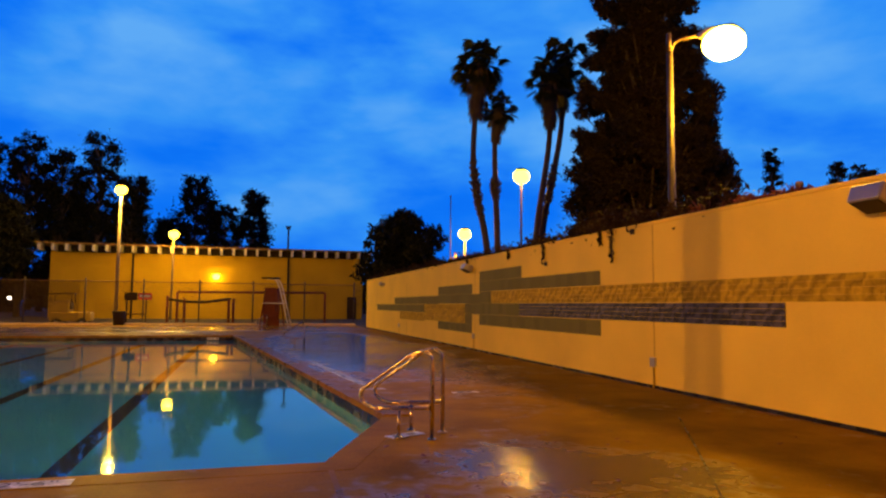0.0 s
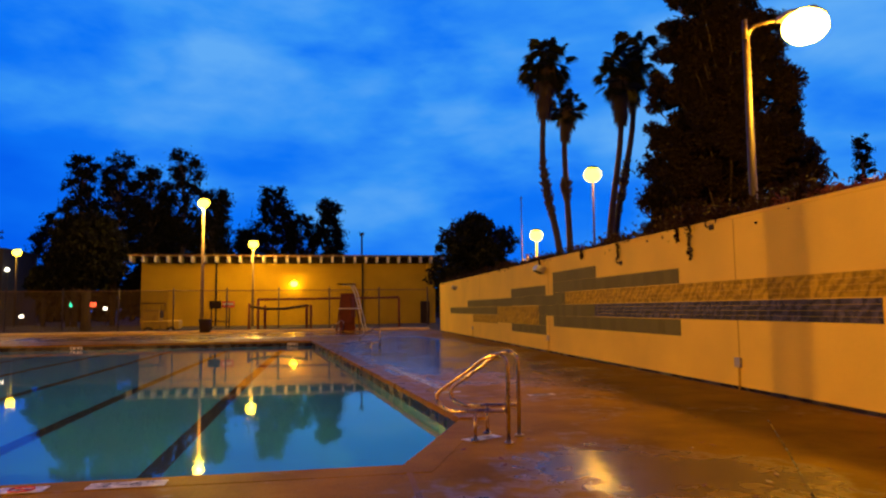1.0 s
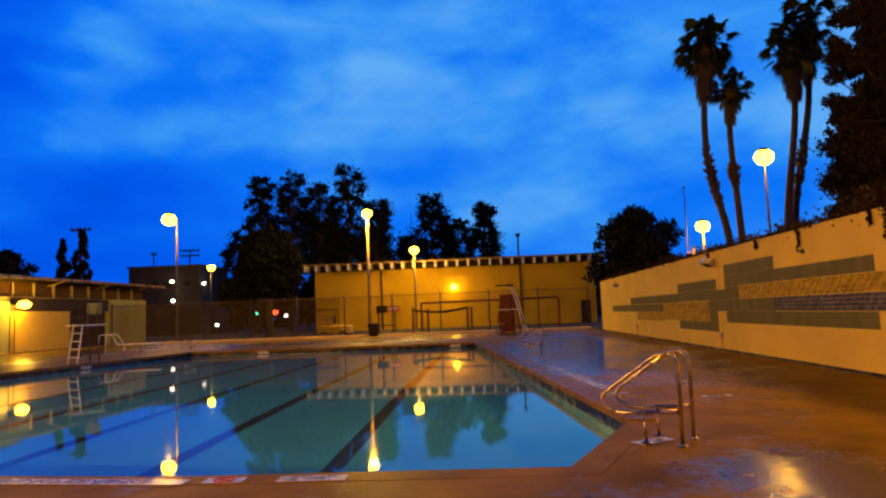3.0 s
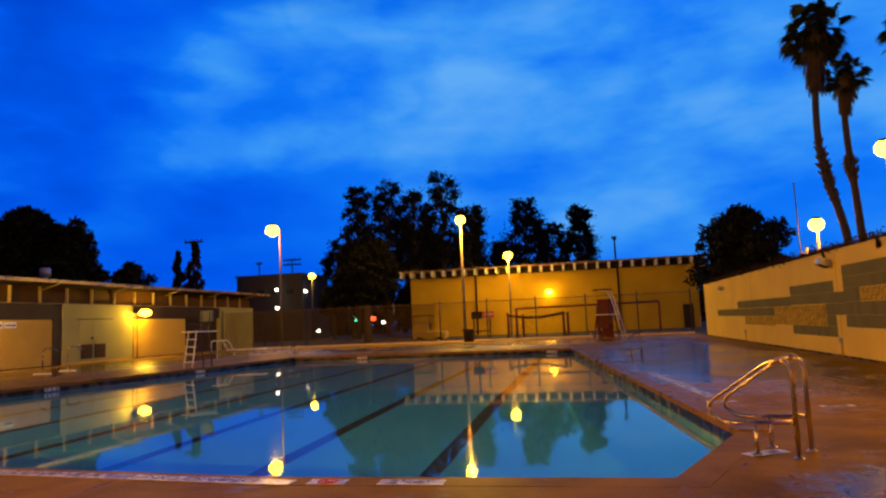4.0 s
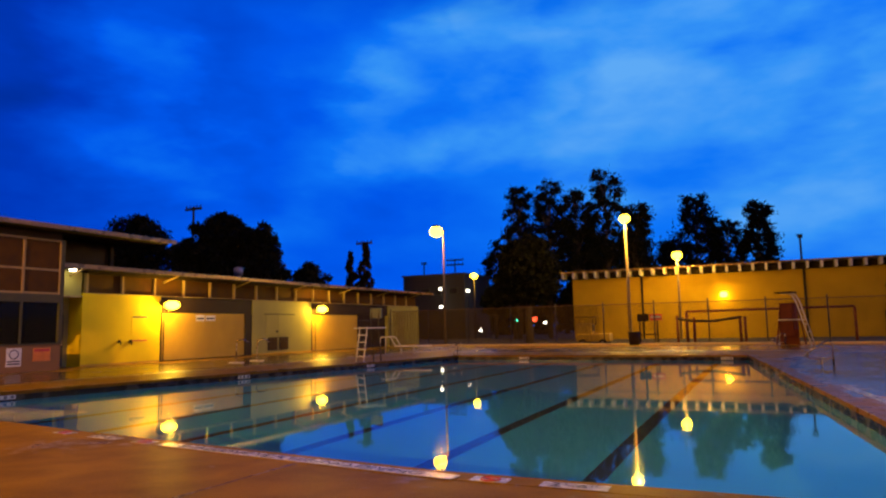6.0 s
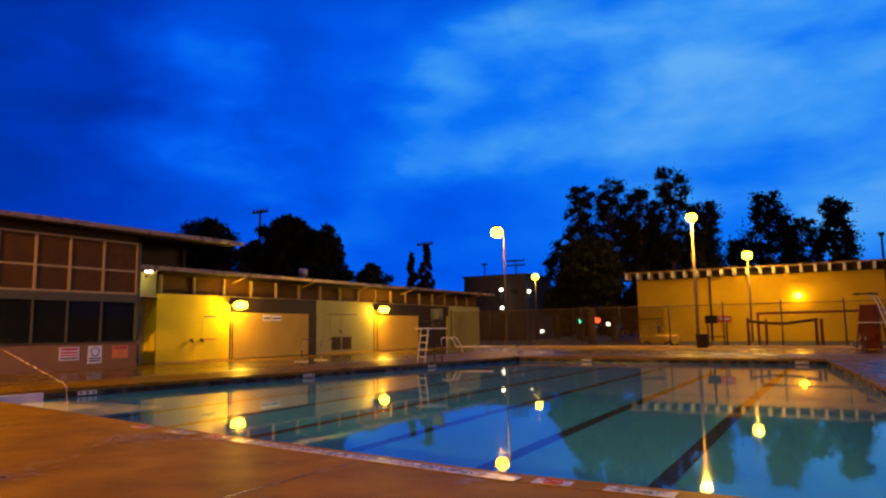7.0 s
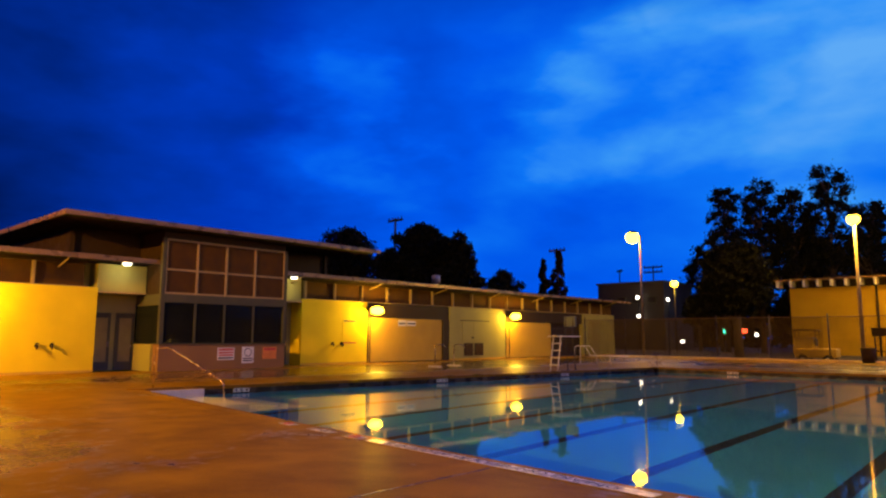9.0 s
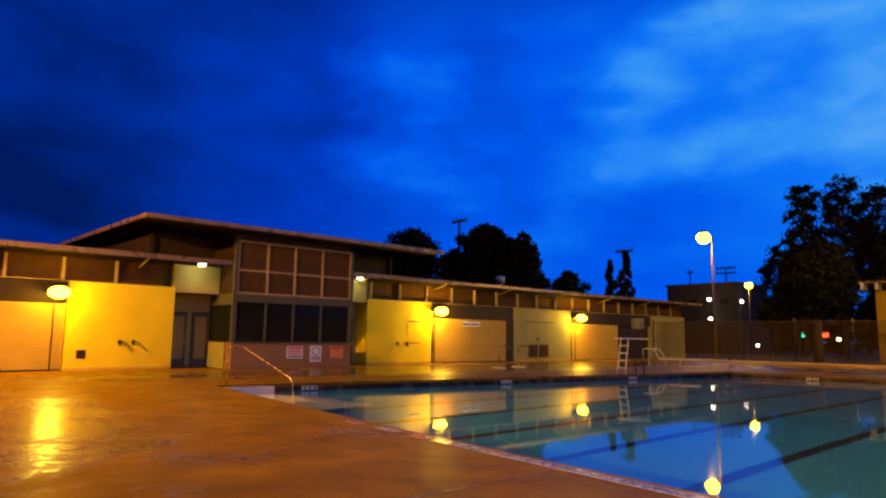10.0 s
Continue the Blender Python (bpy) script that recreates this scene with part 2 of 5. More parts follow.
M_GALV = mat("galvanised_steel", (0.42, 0.40, 0.37), 0.45, metal=0.7, var=0.2)
M_POLE = mat("lamp_pole_paint", (0.30, 0.22, 0.12), 0.45, metal=0.2, var=0.2)
M_DKPOLE = mat("brown_steel_pole", (0.03, 0.017, 0.008), 0.5, metal=0.0, var=0.2)
M_DKMETAL = mat("dark_metal", (0.035, 0.028, 0.02), 0.55, metal=0.1, var=0.2, spec=0.2)
M_SCREEN = mat("brown_screen_fabric", (0.13, 0.085, 0.018), 0.85, var=0.3, scale=0.8, spec=0.1)
M_CURB = mat("pale_curb_concrete", (0.62, 0.48, 0.22), 0.6, var=0.15)
M_RUST = mat("rusty_iron", (0.16, 0.09, 0.04), 0.7, metal=0.3, var=0.4)
M_FLOWER = mat("red_blossom", (0.16, 0.03, 0.012), 0.6, var=0.4, bump=0)
M_BACK = mat("blue_grey_panel", (0.12, 0.15, 0.15), 0.6, var=0.2)
M_RED = mat("red_brown_paint", (0.15, 0.035, 0.018), 0.6, var=0.3, spec=0.2)
M_WHITE = mat("white_paint", (0.78, 0.76, 0.70), 0.45, var=0.12)
M_WTILE = mat("white_sign_tile", (0.75, 0.72, 0.66), 0.25, var=0.12, scale=8, rnd=0.08)
M_INK = mat("black_sign_ink", (0.03, 0.03, 0.05), 0.4)
M_REDINK = mat("red_sign_ink", (0.55, 0.05, 0.04), 0.4)
M_ORANGE = mat("orange_sign_paint", (0.70, 0.22, 0.03), 0.4)
M_BARK = mat("bark", (0.055, 0.038, 0.024), 0.85, var=0.4, scale=4, bump=0.6)
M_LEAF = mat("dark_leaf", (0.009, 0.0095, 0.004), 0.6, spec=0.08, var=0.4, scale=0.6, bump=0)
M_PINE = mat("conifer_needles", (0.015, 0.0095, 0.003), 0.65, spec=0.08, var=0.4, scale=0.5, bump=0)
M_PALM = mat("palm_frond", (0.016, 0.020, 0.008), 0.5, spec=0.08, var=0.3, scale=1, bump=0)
M_SKIRT = mat("dead_palm_frond", (0.07, 0.05, 0.028), 0.8, var=0.4, scale=2, bump=0)
M_IVY = mat("ivy_leaf", (0.030, 0.016, 0.006), 0.7, spec=0.08, var=0.5, scale=1.5, bump=0)
M_GROUND = mat("dirt_and_grass", (0.09, 0.075, 0.04), 0.9, var=0.35, scale=0.4, bump=0.4)
M_FARWALL = mat("far_building_paint", (0.05, 0.042, 0.03), 0.7, var=0.2, scale=0.2)
M_LAMP = emit("sodium_lens", (1.0, 0.53, 0.018), 24.0)
M_LAMPW = emit("hot_sodium_lens", (1.0, 0.50, 0.018), 190.0)
M_LAMPY = emit("yellow_lens", (1.0, 0.58, 0.024), 20.0)
M_SOFF = emit("soffit_lens", (1.0, 0.92, 0.70), 9.0)
M_GREEN = emit("green_signal", (0.05, 1.0, 0.55), 4.0)
M_REDL = emit("red_signal", (1.0, 0.10, 0.03), 5.0)
M_FARL = emit("far_white_lamp", (1.0, 0.92, 0.70), 8.0)


# ---- mesh helpers ----
def box(bm, x0, x1, y0, y1, z0, z1, bevel=0.0):
    r = bmesh.ops.create_cube(bm, size=1.0)
    vs = r["verts"]
    for v in vs:
        v.co = Vector(((x0 + x1) / 2 + v.co.x * (x1 - x0), (y0 + y1) / 2 + v.co.y * (y1 - y0), (z0 + z1) / 2 + v.co.z * (z1 - z0)))
    if bevel:
        es = list({e for v in vs for e in v.link_edges})
        bmesh.ops.bevel(bm, geom=es, offset=bevel, segments=2, affect="EDGES", profile=0.5)
    return bm


def B(x0, x1, y0, y1, z0, z1, bevel=0.0):
    return box(bmesh.new(), x0, x1, y0, y1, z0, z1, bevel)


def tube(bm, pts, radii, sides=10, cap=True):
    """A tube along points; radii a number or one per point."""
    pts = [Vector(p) for p in pts]
    if not hasattr(radii, "__len__"):
        radii = [radii] * len(pts)
    rings, ref = [], None
    for i, p in enumerate(pts):
        d = (pts[min(i + 1, len(pts) - 1)] - pts[max(i - 1, 0)]).normalized()
        if ref is None:
            ref = d.orthogonal().normalized()
        ref = (ref - d * ref.dot(d)).normalized()
        s = d.cross(ref)
        rings.append([bm.verts.new(p + (ref * math.cos(a) + s * math.sin(a)) * radii[i]) for a in (2 * math.pi * k / sides for k in range(sides))])
    for a, b in zip(rings, rings[1:]):
        for k in range(sides):
            f = bm.faces.new((a[k], a[(k + 1) % sides], b[(k + 1) % sides], b[k]))
            f.smooth = True
    if cap:
        bm.faces.new(rings[0][::-1])
        bm.faces.new(rings[-1])
    return bm


def T(pts, radii, sides=10):
    return tube(bmesh.new(), pts, radii, sides)


def rounded(pts, r, n=6):
    """A path with its inner corners rounded by radius r."""
    pts = [Vector(p) for p in pts]
    out = [pts[0]]
    for a, b, c in zip(pts, pts[1:], pts[2:]):
        u, v = (a - b).normalized(), (c - b).normalized()
        s, e = b + u * r, b + v * r
        for k in range(n + 1):
            t = k / n
            out.append(s * (1 - t) ** 2 + b * 2 * t * (1 - t) + e * t * t)
    return out + [pts[-1]]


def prism(poly, z0, z1):
    bm = bmesh.new()
    lo = [bm.verts.new((x, y, z0)) for x, y in poly]
    hi = [bm.verts.new((x, y, z1)) for x, y in poly]
    bm.faces.new(hi)
    bm.faces.new(lo[::-1])
    for i in range(len(poly)):
        j = (i + 1) % len(poly)
        bm.faces.new((lo[i], lo[j], hi[j], hi[i]))
    bmesh.ops.recalc_face_normals(bm, faces=bm.faces)
    return bm


def thing(name, at, label, category, group="", kind=""):
    ob = new(name)
    ob.location = at
    return tagged(ob, label, category, group, kind)


def world_at(ob):
    p = Vector((0, 0, 0))
    while ob:
        p += ob.location
        ob = ob.parent
    return p


def part(name, bm, material, parent=None, label=""):
    """Links a bmesh given in world places as one mesh under its parent."""
    me = bpy.data.meshes.new(name)
    if parent is not None:
        bmesh.ops.translate(bm, verts=bm.verts, vec=-world_at(parent))
    bm.to_mesh(me)
    bm.free()
    me.materials.append(material)
    ob = new(name, me)
    if parent is not None:
        ob.parent = parent
    return tagged(ob, label)


def solo(name, bm, material, label, category="", group="", kind=""):
    return tagged(part(name, bm, material), label, category, group, kind)


def soup(name, verts, faces, material, parent=None, label=""):
    me = bpy.data.meshes.new(name)
    v = np.asarray(verts, float)
    if parent is not None:
        v = v - np.array(world_at(parent))
    me.from_pydata(v.tolist(), [], [tuple(f) for f in faces])
    me.materials.append(material)
    ob = new(name, me)
    if parent is not None:
        ob.parent = parent
    return tagged(ob, label)


# ---- ground, deck, pool ----
POOL = [(1.62, 8.45), (-0.77, 30.7), (-13.9, 30.7), (-17.6, 8.0), (-9.0, 6.75), (-3.0, 6.12), (0.66, 6.16)]
WATER_Z = -0.2
DECK = [(6.76, -14.0), (6.76, 46.6), (-27.3, 46.6), (-27.3, -14.0)]


def ring_faces(bm, outer, inner, z):
    """A flat sheet between an outer rectangle and an inner outline."""
    vs = [bm.verts.new((x, y, z)) for x, y in outer]
    ws = [bm.verts.new((x, y, z)) for x, y in inner]
    es = [bm.edges.new((a[i], a[(i + 1) % len(a)])) for a in (vs, ws) for i in range(len(a))]
    bmesh.ops.triangle_fill(bm, use_beauty=True, use_dissolve=False, edges=es)
    return bm


def offset(poly, d):
    out, n = [], len(poly)
    for i in range(n):
        a, b, c = (Vector(poly[(i + k) % n]) for k in (-1, 0, 1))
        u, v = (b - a).normalized(), (c - b).normalized()
        nu, nv = Vector((u.y, -u.x)), Vector((v.y, -v.x))
        m = (nu + nv).normalized()
        out.append(tuple(b + m * d / max(0.3, m.dot(nu))))
    return out


area = sum(a[0] * b[1] - b[0] * a[1] for a, b in zip(POOL, POOL[1:] + POOL[:1]))
SIGN = 1 if area > 0 else -1
COPE_OUT = offset(POOL, 0.32 * SIGN)
deck = bmesh.new()
ring_faces(deck, DECK, COPE_OUT, 0.0)
for f in deck.faces:
    if f.normal.z < 0:
        f.normal_flip()
deck_ob = solo("deck", deck, M_DECK, "wet brown concrete pool deck with puddles", "deck", kind="structure")

ground = bmesh.new()
ring_faces(ground, [(900, -500), (900, 1500), (-900, 1500), (-900, -500)], [(-27.3, -14.0), (-27.3, 46.6), (6.9, 46.6), (6.9, -14.0)], -0.3)
for f in ground.faces:
    if f.normal.z < 0:
        f.normal_flip()
solo("ground", ground, M_GROUND, "dark dirt and grass around the pool yard", "ground", kind="structure")

# coping, in lengths
cope = thing("pool_coping", (0, 0, 0), "worn tan concrete coping round the pool edge", "coping", kind="structure")
for i in range(len(POOL)):
    j = (i + 1) % len(POOL)
    a, b, c, d = (Vector(p) for p in (POOL[i], POOL[j], COPE_OUT[j], COPE_OUT[i]))
    near = i >= 3
    n = 1 if near else max(1, round((b - a).length / 1.5))
    for k in range(n):
        g = 0.0 if near else 0.004
        s, e = k / n + g / n, (k + 1) / n - g / n
        q = [a.lerp(b, s), a.lerp(b, e), d.lerp(c, e), d.lerp(c, s)]
        part("coping_stone", prism([tuple(p) for p in q], -0.055, 0.004 if near else 0.03), M_DECK if near else M_COPE, cope)

basin = thing("pool_basin", (0, 0, -1.2), "pale plaster swimming pool basin with dark gutter band", "pool", kind="structure")
bm = bmesh.new()
lip = offset(POOL, 0.02 * SIGN)
for (x0, y0), (x1, y1) in zip(lip, lip[1:] + lip[:1]):
    bm.faces.new([bm.verts.new(p) for p in ((x0, y0, -1.3), (x1, y1, -1.3), (x1, y1, -0.3), (x0, y0, -0.3))])
part("basin_wall", bm, M_POOL, basin)
bm = bmesh.new()
for (x0, y0), (x1, y1) in zip(lip, lip[1:] + lip[:1]):
    bm.faces.new([bm.verts.new(p) for p in ((x0, y0, -0.30), (x1, y1, -0.30), (x1, y1, -0.05), (x0, y0, -0.05))])
part("gutter_band", bm, M_DARKTILE, basin, "black gutter tile")
bm = bmesh.new()
bm.faces.new([bm.verts.new((x, y, -1.1)) for x, y in offset(POOL, 0.05 * SIGN)])
part("basin_floor", bm, M_POOL, basin)
for x in (-1.95, -4.15, -6.4, -8.65, -10.9, -13.1):
    part("lane_line", B(x - 0.125, x + 0.125, 7.3, 29.2, -1.1, -1.094), M_LANE, basin, "black lane line tile")
bm = bmesh.new()
bm.faces.new([bm.verts.new((x, y, WATER_Z)) for x, y in offset(POOL, 0.01 * SIGN)])
for f in bm.faces:
    if f.normal.z < 0:
        f.normal_flip()
water = solo("water", bm, M_WATER, "still blue-green pool water mirroring lamps and sky", "water", kind="structure")
water.visible_shadow = False

# ---- boundary wall with tile mural ----
WX = 6.76
wall = thing("wall_east", (WX, 0, 0), "long cream stucco boundary wall with tile mural", "wall", kind="structure")
part("wall_body", B(WX, WX + 0.2, -20, 41.2, 0, 2.86), M_WALL, wall)
part("wall_cap", B(WX - 0.014, WX + 0.24, -20, 41.2, 2.86, 2.92, 0.01), M_WALL, wall)
part("wall_base", B(WX - 0.012, WX, -20, 41.2, 0, 0.055), M_DARKTILE, wall, "dark strip along the wall foot")
for y in (10.35, 20.2, 30.0):
    part("expansion_joint", B(WX - 0.006, WX, y - 0.012, y + 0.012, 0.06, 2.85), M_SHUT, wall, "vertical joint strip")


def floodlight(y, z, s, label):
    """A box floodlight on an arm, hung on the wall and tilted down."""
    t = thing("wall_floodlight", (WX, y, z), label, "floodlight", "wall floodlights")
    part("bracket", B(WX - 0.10 * s, WX, y - 0.05 * s, y + 0.05 * s, z - 0.1 * s, z + 0.1 * s, 0.008), M_GALV, t)
    bm = B(-0.2 * s, 0.2 * s, -0.26 * s, 0.26 * s, -0.13 * s, 0.13 * s, 0.03 * s)
    bmesh.ops.transform(bm, matrix=pose(WX - 0.26 * s, y, z - 0.02 * s, 0, 24, 0), verts=bm.verts)
    h = part("housing", bm, M_GALV, t)
    bm = B(-0.17 * s, 0.17 * s, -0.22 * s, 0.22 * s, -0.15 * s, -0.125 * s, 0.01 * s)
    bmesh.ops.transform(bm, matrix=pose(WX - 0.26 * s, y, z - 0.02 * s, 0, 24, 0), verts=bm.verts)
    part("lens", bm, M_DKMETAL, h, "unlit glass lens")
    return t


floodlight(20.5, 2.62, 0.75, "unlit grey box floodlight high on the cream wall")
floodlight(5.75, 2.64, 0.8, "large unlit grey box floodlight near the wall top")
floodlight(35.5, 2.52, 0.6, "small dark floodlight at the far end of the wall")

for y in (10.36, 20.28, 31.56):
    o = thing("wall_outlet", (WX, y, 0.0), "small grey outlet box with a conduit to the floor", "outlet box", "wall outlets")
    part("box", B(WX - 0.05, WX, y - 0.08, y + 0.08, 0.37, 0.53, 0.01), M_GALV, o)
    part("conduit", T([(WX - 0.02, y, 0.37), (WX - 0.02, y, 0.0)], 0.014, 6), M_SHUT, o)
for y, z in ((14.84, 2.42), (11.0, 2.80)):
    o = thing("wall_hook", (WX, y, z), "small rusty iron hook on the wall", "hook", "wall hooks")
    part("plate", B(WX - 0.015, WX, y - 0.07, y + 0.07, z - 0.05, z + 0.05), M_DKMETAL, o)
    part("hook", T(rounded([(WX, y, z), (WX - 0.12, y, z), (WX - 0.12, y, z + 0.12)], 0.04), 0.016, 6), M_DKMETAL, o)

# ---- lamps on poles ----
def lens_ball(at, r, squash=0.7):
    bm = bmesh.new()
    bmesh.ops.create_icosphere(bm, subdivisions=3, radius=r)
    bmesh.ops.transform(bm, matrix=Matrix.Translation(at) @ Matrix.Diagonal((1, 1, squash, 1)), verts=bm.verts)
    for f in bm.faces:
        f.smooth = True
    return bm


def pole_lamp(x, y, z, r, label, watts, base=-0.3, shaft=(0.13, 0.07), lens=M_LAMP, color=SODIUM, paint=M_POLE, arm=0.0):
    t = thing("street_lamp", (x, y, base), label, "street lamp", "yard lamps")
    sx, x = x, x + arm
    if arm:
        part("arm", T([(x, y, z + 0.2), (sx, y, z + 0.05)], 0.045, 8), paint, t)
    x, lx = sx, x
    part("base_plate", B(x - 0.2, x + 0.2, y - 0.2, y + 0.2, base, base + 0.06, 0.01), M_POLE, t)
    part("shaft", T([(x, y, base + 0.05), (x, y, z + 0.1)], shaft, 12), paint, t)
    x = lx
    h = part("head", T([(x, y, z + r * 0.55), (x, y, z + r * 0.7), (x, y, z + r * 0.95), (x, y, z + r * 1.05)], (r * 0.4, r * 0.72, r * 0.5, 0.04), 14), M_DKMETAL, t)
    # lens is oversized: the lamp's glare is put into its shape
    bulb = part("lens", lens_ball((x, y, z), r, 0.88), lens, h, "sodium lens enlarged to imitate its glare")
    bulb.visible_shadow = False
    glow("lamp_light", (x, y, z - r * 0.3), watts, color, 0.12 if watts < 9000 else 0.16)
    return t


pole_lamp(-27.7, 58.2, 10.7, 0.62, "tall pale pole with a glowing sodium lamp behind the fence", 1700, arm=-0.75)
pole_lamp(-8.8, 49.2, 9.0, 0.38, "tall pale pole with a glowing sodium lamp before the gym", 10500, color=AMBER)
pole_lamp(-8.0, 73.4, 8.4, 0.5, "pole with a glowing sodium lamp beside the gym eave", 5500, color=AMBER)
pole_lamp(-34.5, 81.7, 8.1, 0.45, "yellow street lamp on a pole by the road", 1500, lens=M_LAMPY, color=YELLOW, paint=M_DKPOLE)
pole_lamp(13.6, 42.9, 6.2, 0.42, "sodium lamp on a short pole behind the wall", 2400)
pole_lamp(16.9, 41.0, 10.0, 0.55, "sodium lamp on a slim pole beside the palms", 1800, shaft=(0.09, 0.06), paint=M_DKMETAL)
# unseen lamp, added to light the deck and the east wall
pole_lamp(-20.0, -7.6, 8.0, 0.4, "unseen sodium pole lamp added to light deck and wall", 46000, base=0.0)
# bare twin posts by the short lamp
for x, h in ((12.72, 4.6), (13.0, 4.9)):
    p = thing("pale_post", (x, 43.1, -0.3), "pale painted steel post standing behind the wall", "post", "pale posts")
    part("shaft", T([(x, 43.1, -0.3), (x, 43.1, h)], 0.09, 8), M_POLE, p)
    part("cap", B(x - 0.1, x + 0.1, 43.0, 43.2, h, h + 0.05, 0.01), M_POLE, p)
p = thing("flag_pole", (12.8, 43.6, -0.3), "slim dark bare pole rising behind the wall", "pole")
part("shaft", T([(12.8, 43.6, -0.3), (12.8, 43.6, 8.8)], (0.07, 0.035), 8), M_DKMETAL, p)
part("ball", lens_ball((12.8, 43.6, 8.83), 0.07, 1.0), M_DKMETAL, p)
# unseen post, added between lamp and east wall for its shadow band
p = thing("shadow_post", (-11.0, -2.0, 0), "unseen slim post added to cast a shadow band on the wall", "post")
part("shaft", T([(-11.0, -2.0, 0), (-11.0, -2.0, 6.5)], 0.065, 12), M_POLE, p)
part("base_plate", B(-11.3, -10.7, -2.3, -1.7, 0, 0.03, 0.005), M_POLE, p)

# cobra-head lamp behind the wall
cb = thing("cobra_street_lamp", (9.1, 13.15, -0.3), "tall grey street lamp with curved arm and glaring head", "street lamp")
part("shaft", T([(9.1, 13.15, -0.3), (9.12, 13.15, 7.3)], (0.11, 0.07), 14), M_DKPOLE, cb)
part("arm", T(rounded([(9.12, 13.15, 7.2), (9.2, 13.1, 7.58), (9.75, 12.68, 7.62)], 0.2), 0.04, 8), M_DKPOLE, cb)
part("tip", T([(9.11, 13.15, 7.3), (9.11, 13.15, 7.75)], (0.07, 0.05), 10), M_DKPOLE, cb)
hd = part("head", T([(9.62, 12.78, 7.6), (9.8, 12.64, 7.62), (10.2, 12.34, 7.6), (10.4, 12.2, 7.56)], (0.06, 0.16, 0.2, 0.05), 12), M_GALV, cb)
# lens far larger than a real one, shaped to the size of the glare
part("lens", lens_ball((10.06, 12.46, 7.36), 0.46, 0.8), M_LAMPW, hd, "giant sodium lens standing in for the lamp's glare").visible_shadow = False
glow("lamp_light", (10.06, 12.46, 7.3), 700)

# ---- far gym ----
gym = thing("gym_building", (-4, 82, -0.3), "tan stucco gym with dark eave and white rafter ends", "building")
part("wall", B(-20.6, 12.4, 79, 96, -0.3, 6.72), M_FWALL, gym)
part("frieze", B(-20.6, 12.4, 78.95, 79.0, 6.72, 7.45), M_DKBROWN, gym, "dark frieze between the rafters")
part("roof", B(-21.8, 13.4, 77.3, 97, 7.46, 7.6, 0.02), M_FASCIA, gym, "flat roof with a pale edge")
part("end_beam", B(11.3, 13.0, 77.7, 79.2, 5.95, 6.68), M_FWALL, gym, "projecting end beam")
rf = part("rafter", B(-21.47, -21.24, 77.4, 79, 6.78, 7.46), M_WHITE, gym, "white rafter end")
for i in range(1, 28):
    o = rf.copy()
    scene.collection.objects.link(o)
    o.location.x += i * 1.275
for x in (-12.6, 3.8):
    part("downpipe", T([(x, 78.9, -0.3), (x, 78.9, 6.72)], 0.11, 8), M_DKMETAL, gym, "dark downpipe")
part("ledge", B(-20.4, 12.2, 78.88, 79.0, 5.55, 5.68), M_FWALL, gym)
d = part("door", B(10.6, 11.7, 78.9, 79.0, -0.3, 2.3), M_DKBROWN, gym, "brown gym door")
part("handle", B(10.7, 10.8, 78.84, 78.9, 0.8, 0.95), M_STEEL, d)
wl_ = thing("wall_lamp", (-4.0, 79, 4.3), "glowing sodium lamp on the gym wall", "wall lamp", "wall lamps")
part("housing", B(-4.3, -3.7, 78.75, 79.0, 4.35, 4.65, 0.03), M_DKMETAL, wl_)
part("lens", lens_ball((-4.0, 78.62, 4.35), 0.4, 0.8), M_LAMPY, wl_, "glowing lens").visible_shadow = False
glow("lamp_light", (-4.0, 78.4, 4.3), 110, AMBER)

# ---- bath house ----
LX = -27.3
RX = LX - 0.9
bath = thing("bath_house", (LX, 20, 0), "long low yellow bath house with clerestory and flat roofs", "building")
part("core", B(LX - 9, RX, -12, 52, 0, 4.25), M_LWALL2, bath, "sage painted recessed wall")
for y0, y1, m in ((-12, -4.0, M_LWALL), (6.55, 10.4, M_LWALL), (20.0, 24.3, M_LWALL), (31.0, 36.7, M_LWALL2), (46.8, 52.0, M_LWALL2)):
    part("wall", B(RX, LX, y0, y1, 0, 3.24, 0.01), m, bath, "smooth painted wall")
    part("plinth", B(LX, LX + 0.02, y0, y1, 0, 0.09), M_SHUT, bath)
for y0, y1 in ((-4.0, 6.5), (24.36, 30.4), (36.75, 42.4)):
    sh = part("roller_shutter", B(RX, LX - 0.12, y0, y1, 0.04, 2.42), M_SHUT, bath, "closed tan roller shutter")
    slat = None
    for k in range(20):
        if slat is None:
            slat = part("slat", B(LX - 0.12, LX - 0.09, y0, y1, 0.06, 0.155, 0.008), M_SHUT, sh)
        else:
            o = slat.copy()
            scene.collection.objects.link(o)
            o.location.z += k * 0.118
    part("side_rail", B(LX - 0.14, LX + 0.03, y0 - 0.05, y0, 0, 2.45), M_DKMETAL, sh)
for y0, y1 in ((-4.0, 6.5), (24.3, 31.0), (36.7, 46.8)):
    part("shutter_header", B(RX, LX - 0.06, y0, y1, 2.44, 3.2), M_DKBROWN, bath, "dark shutter box")
part("dark_pier", B(RX, LX - 0.03, 30.42, 31.0, 0, 2.44), M_DKBROWN, bath, "dark painted pier")
part("dark_bay", B(RX, LX - 0.3, 42.42, 46.8, 0, 2.44), M_DKBROWN, bath, "dark bay")
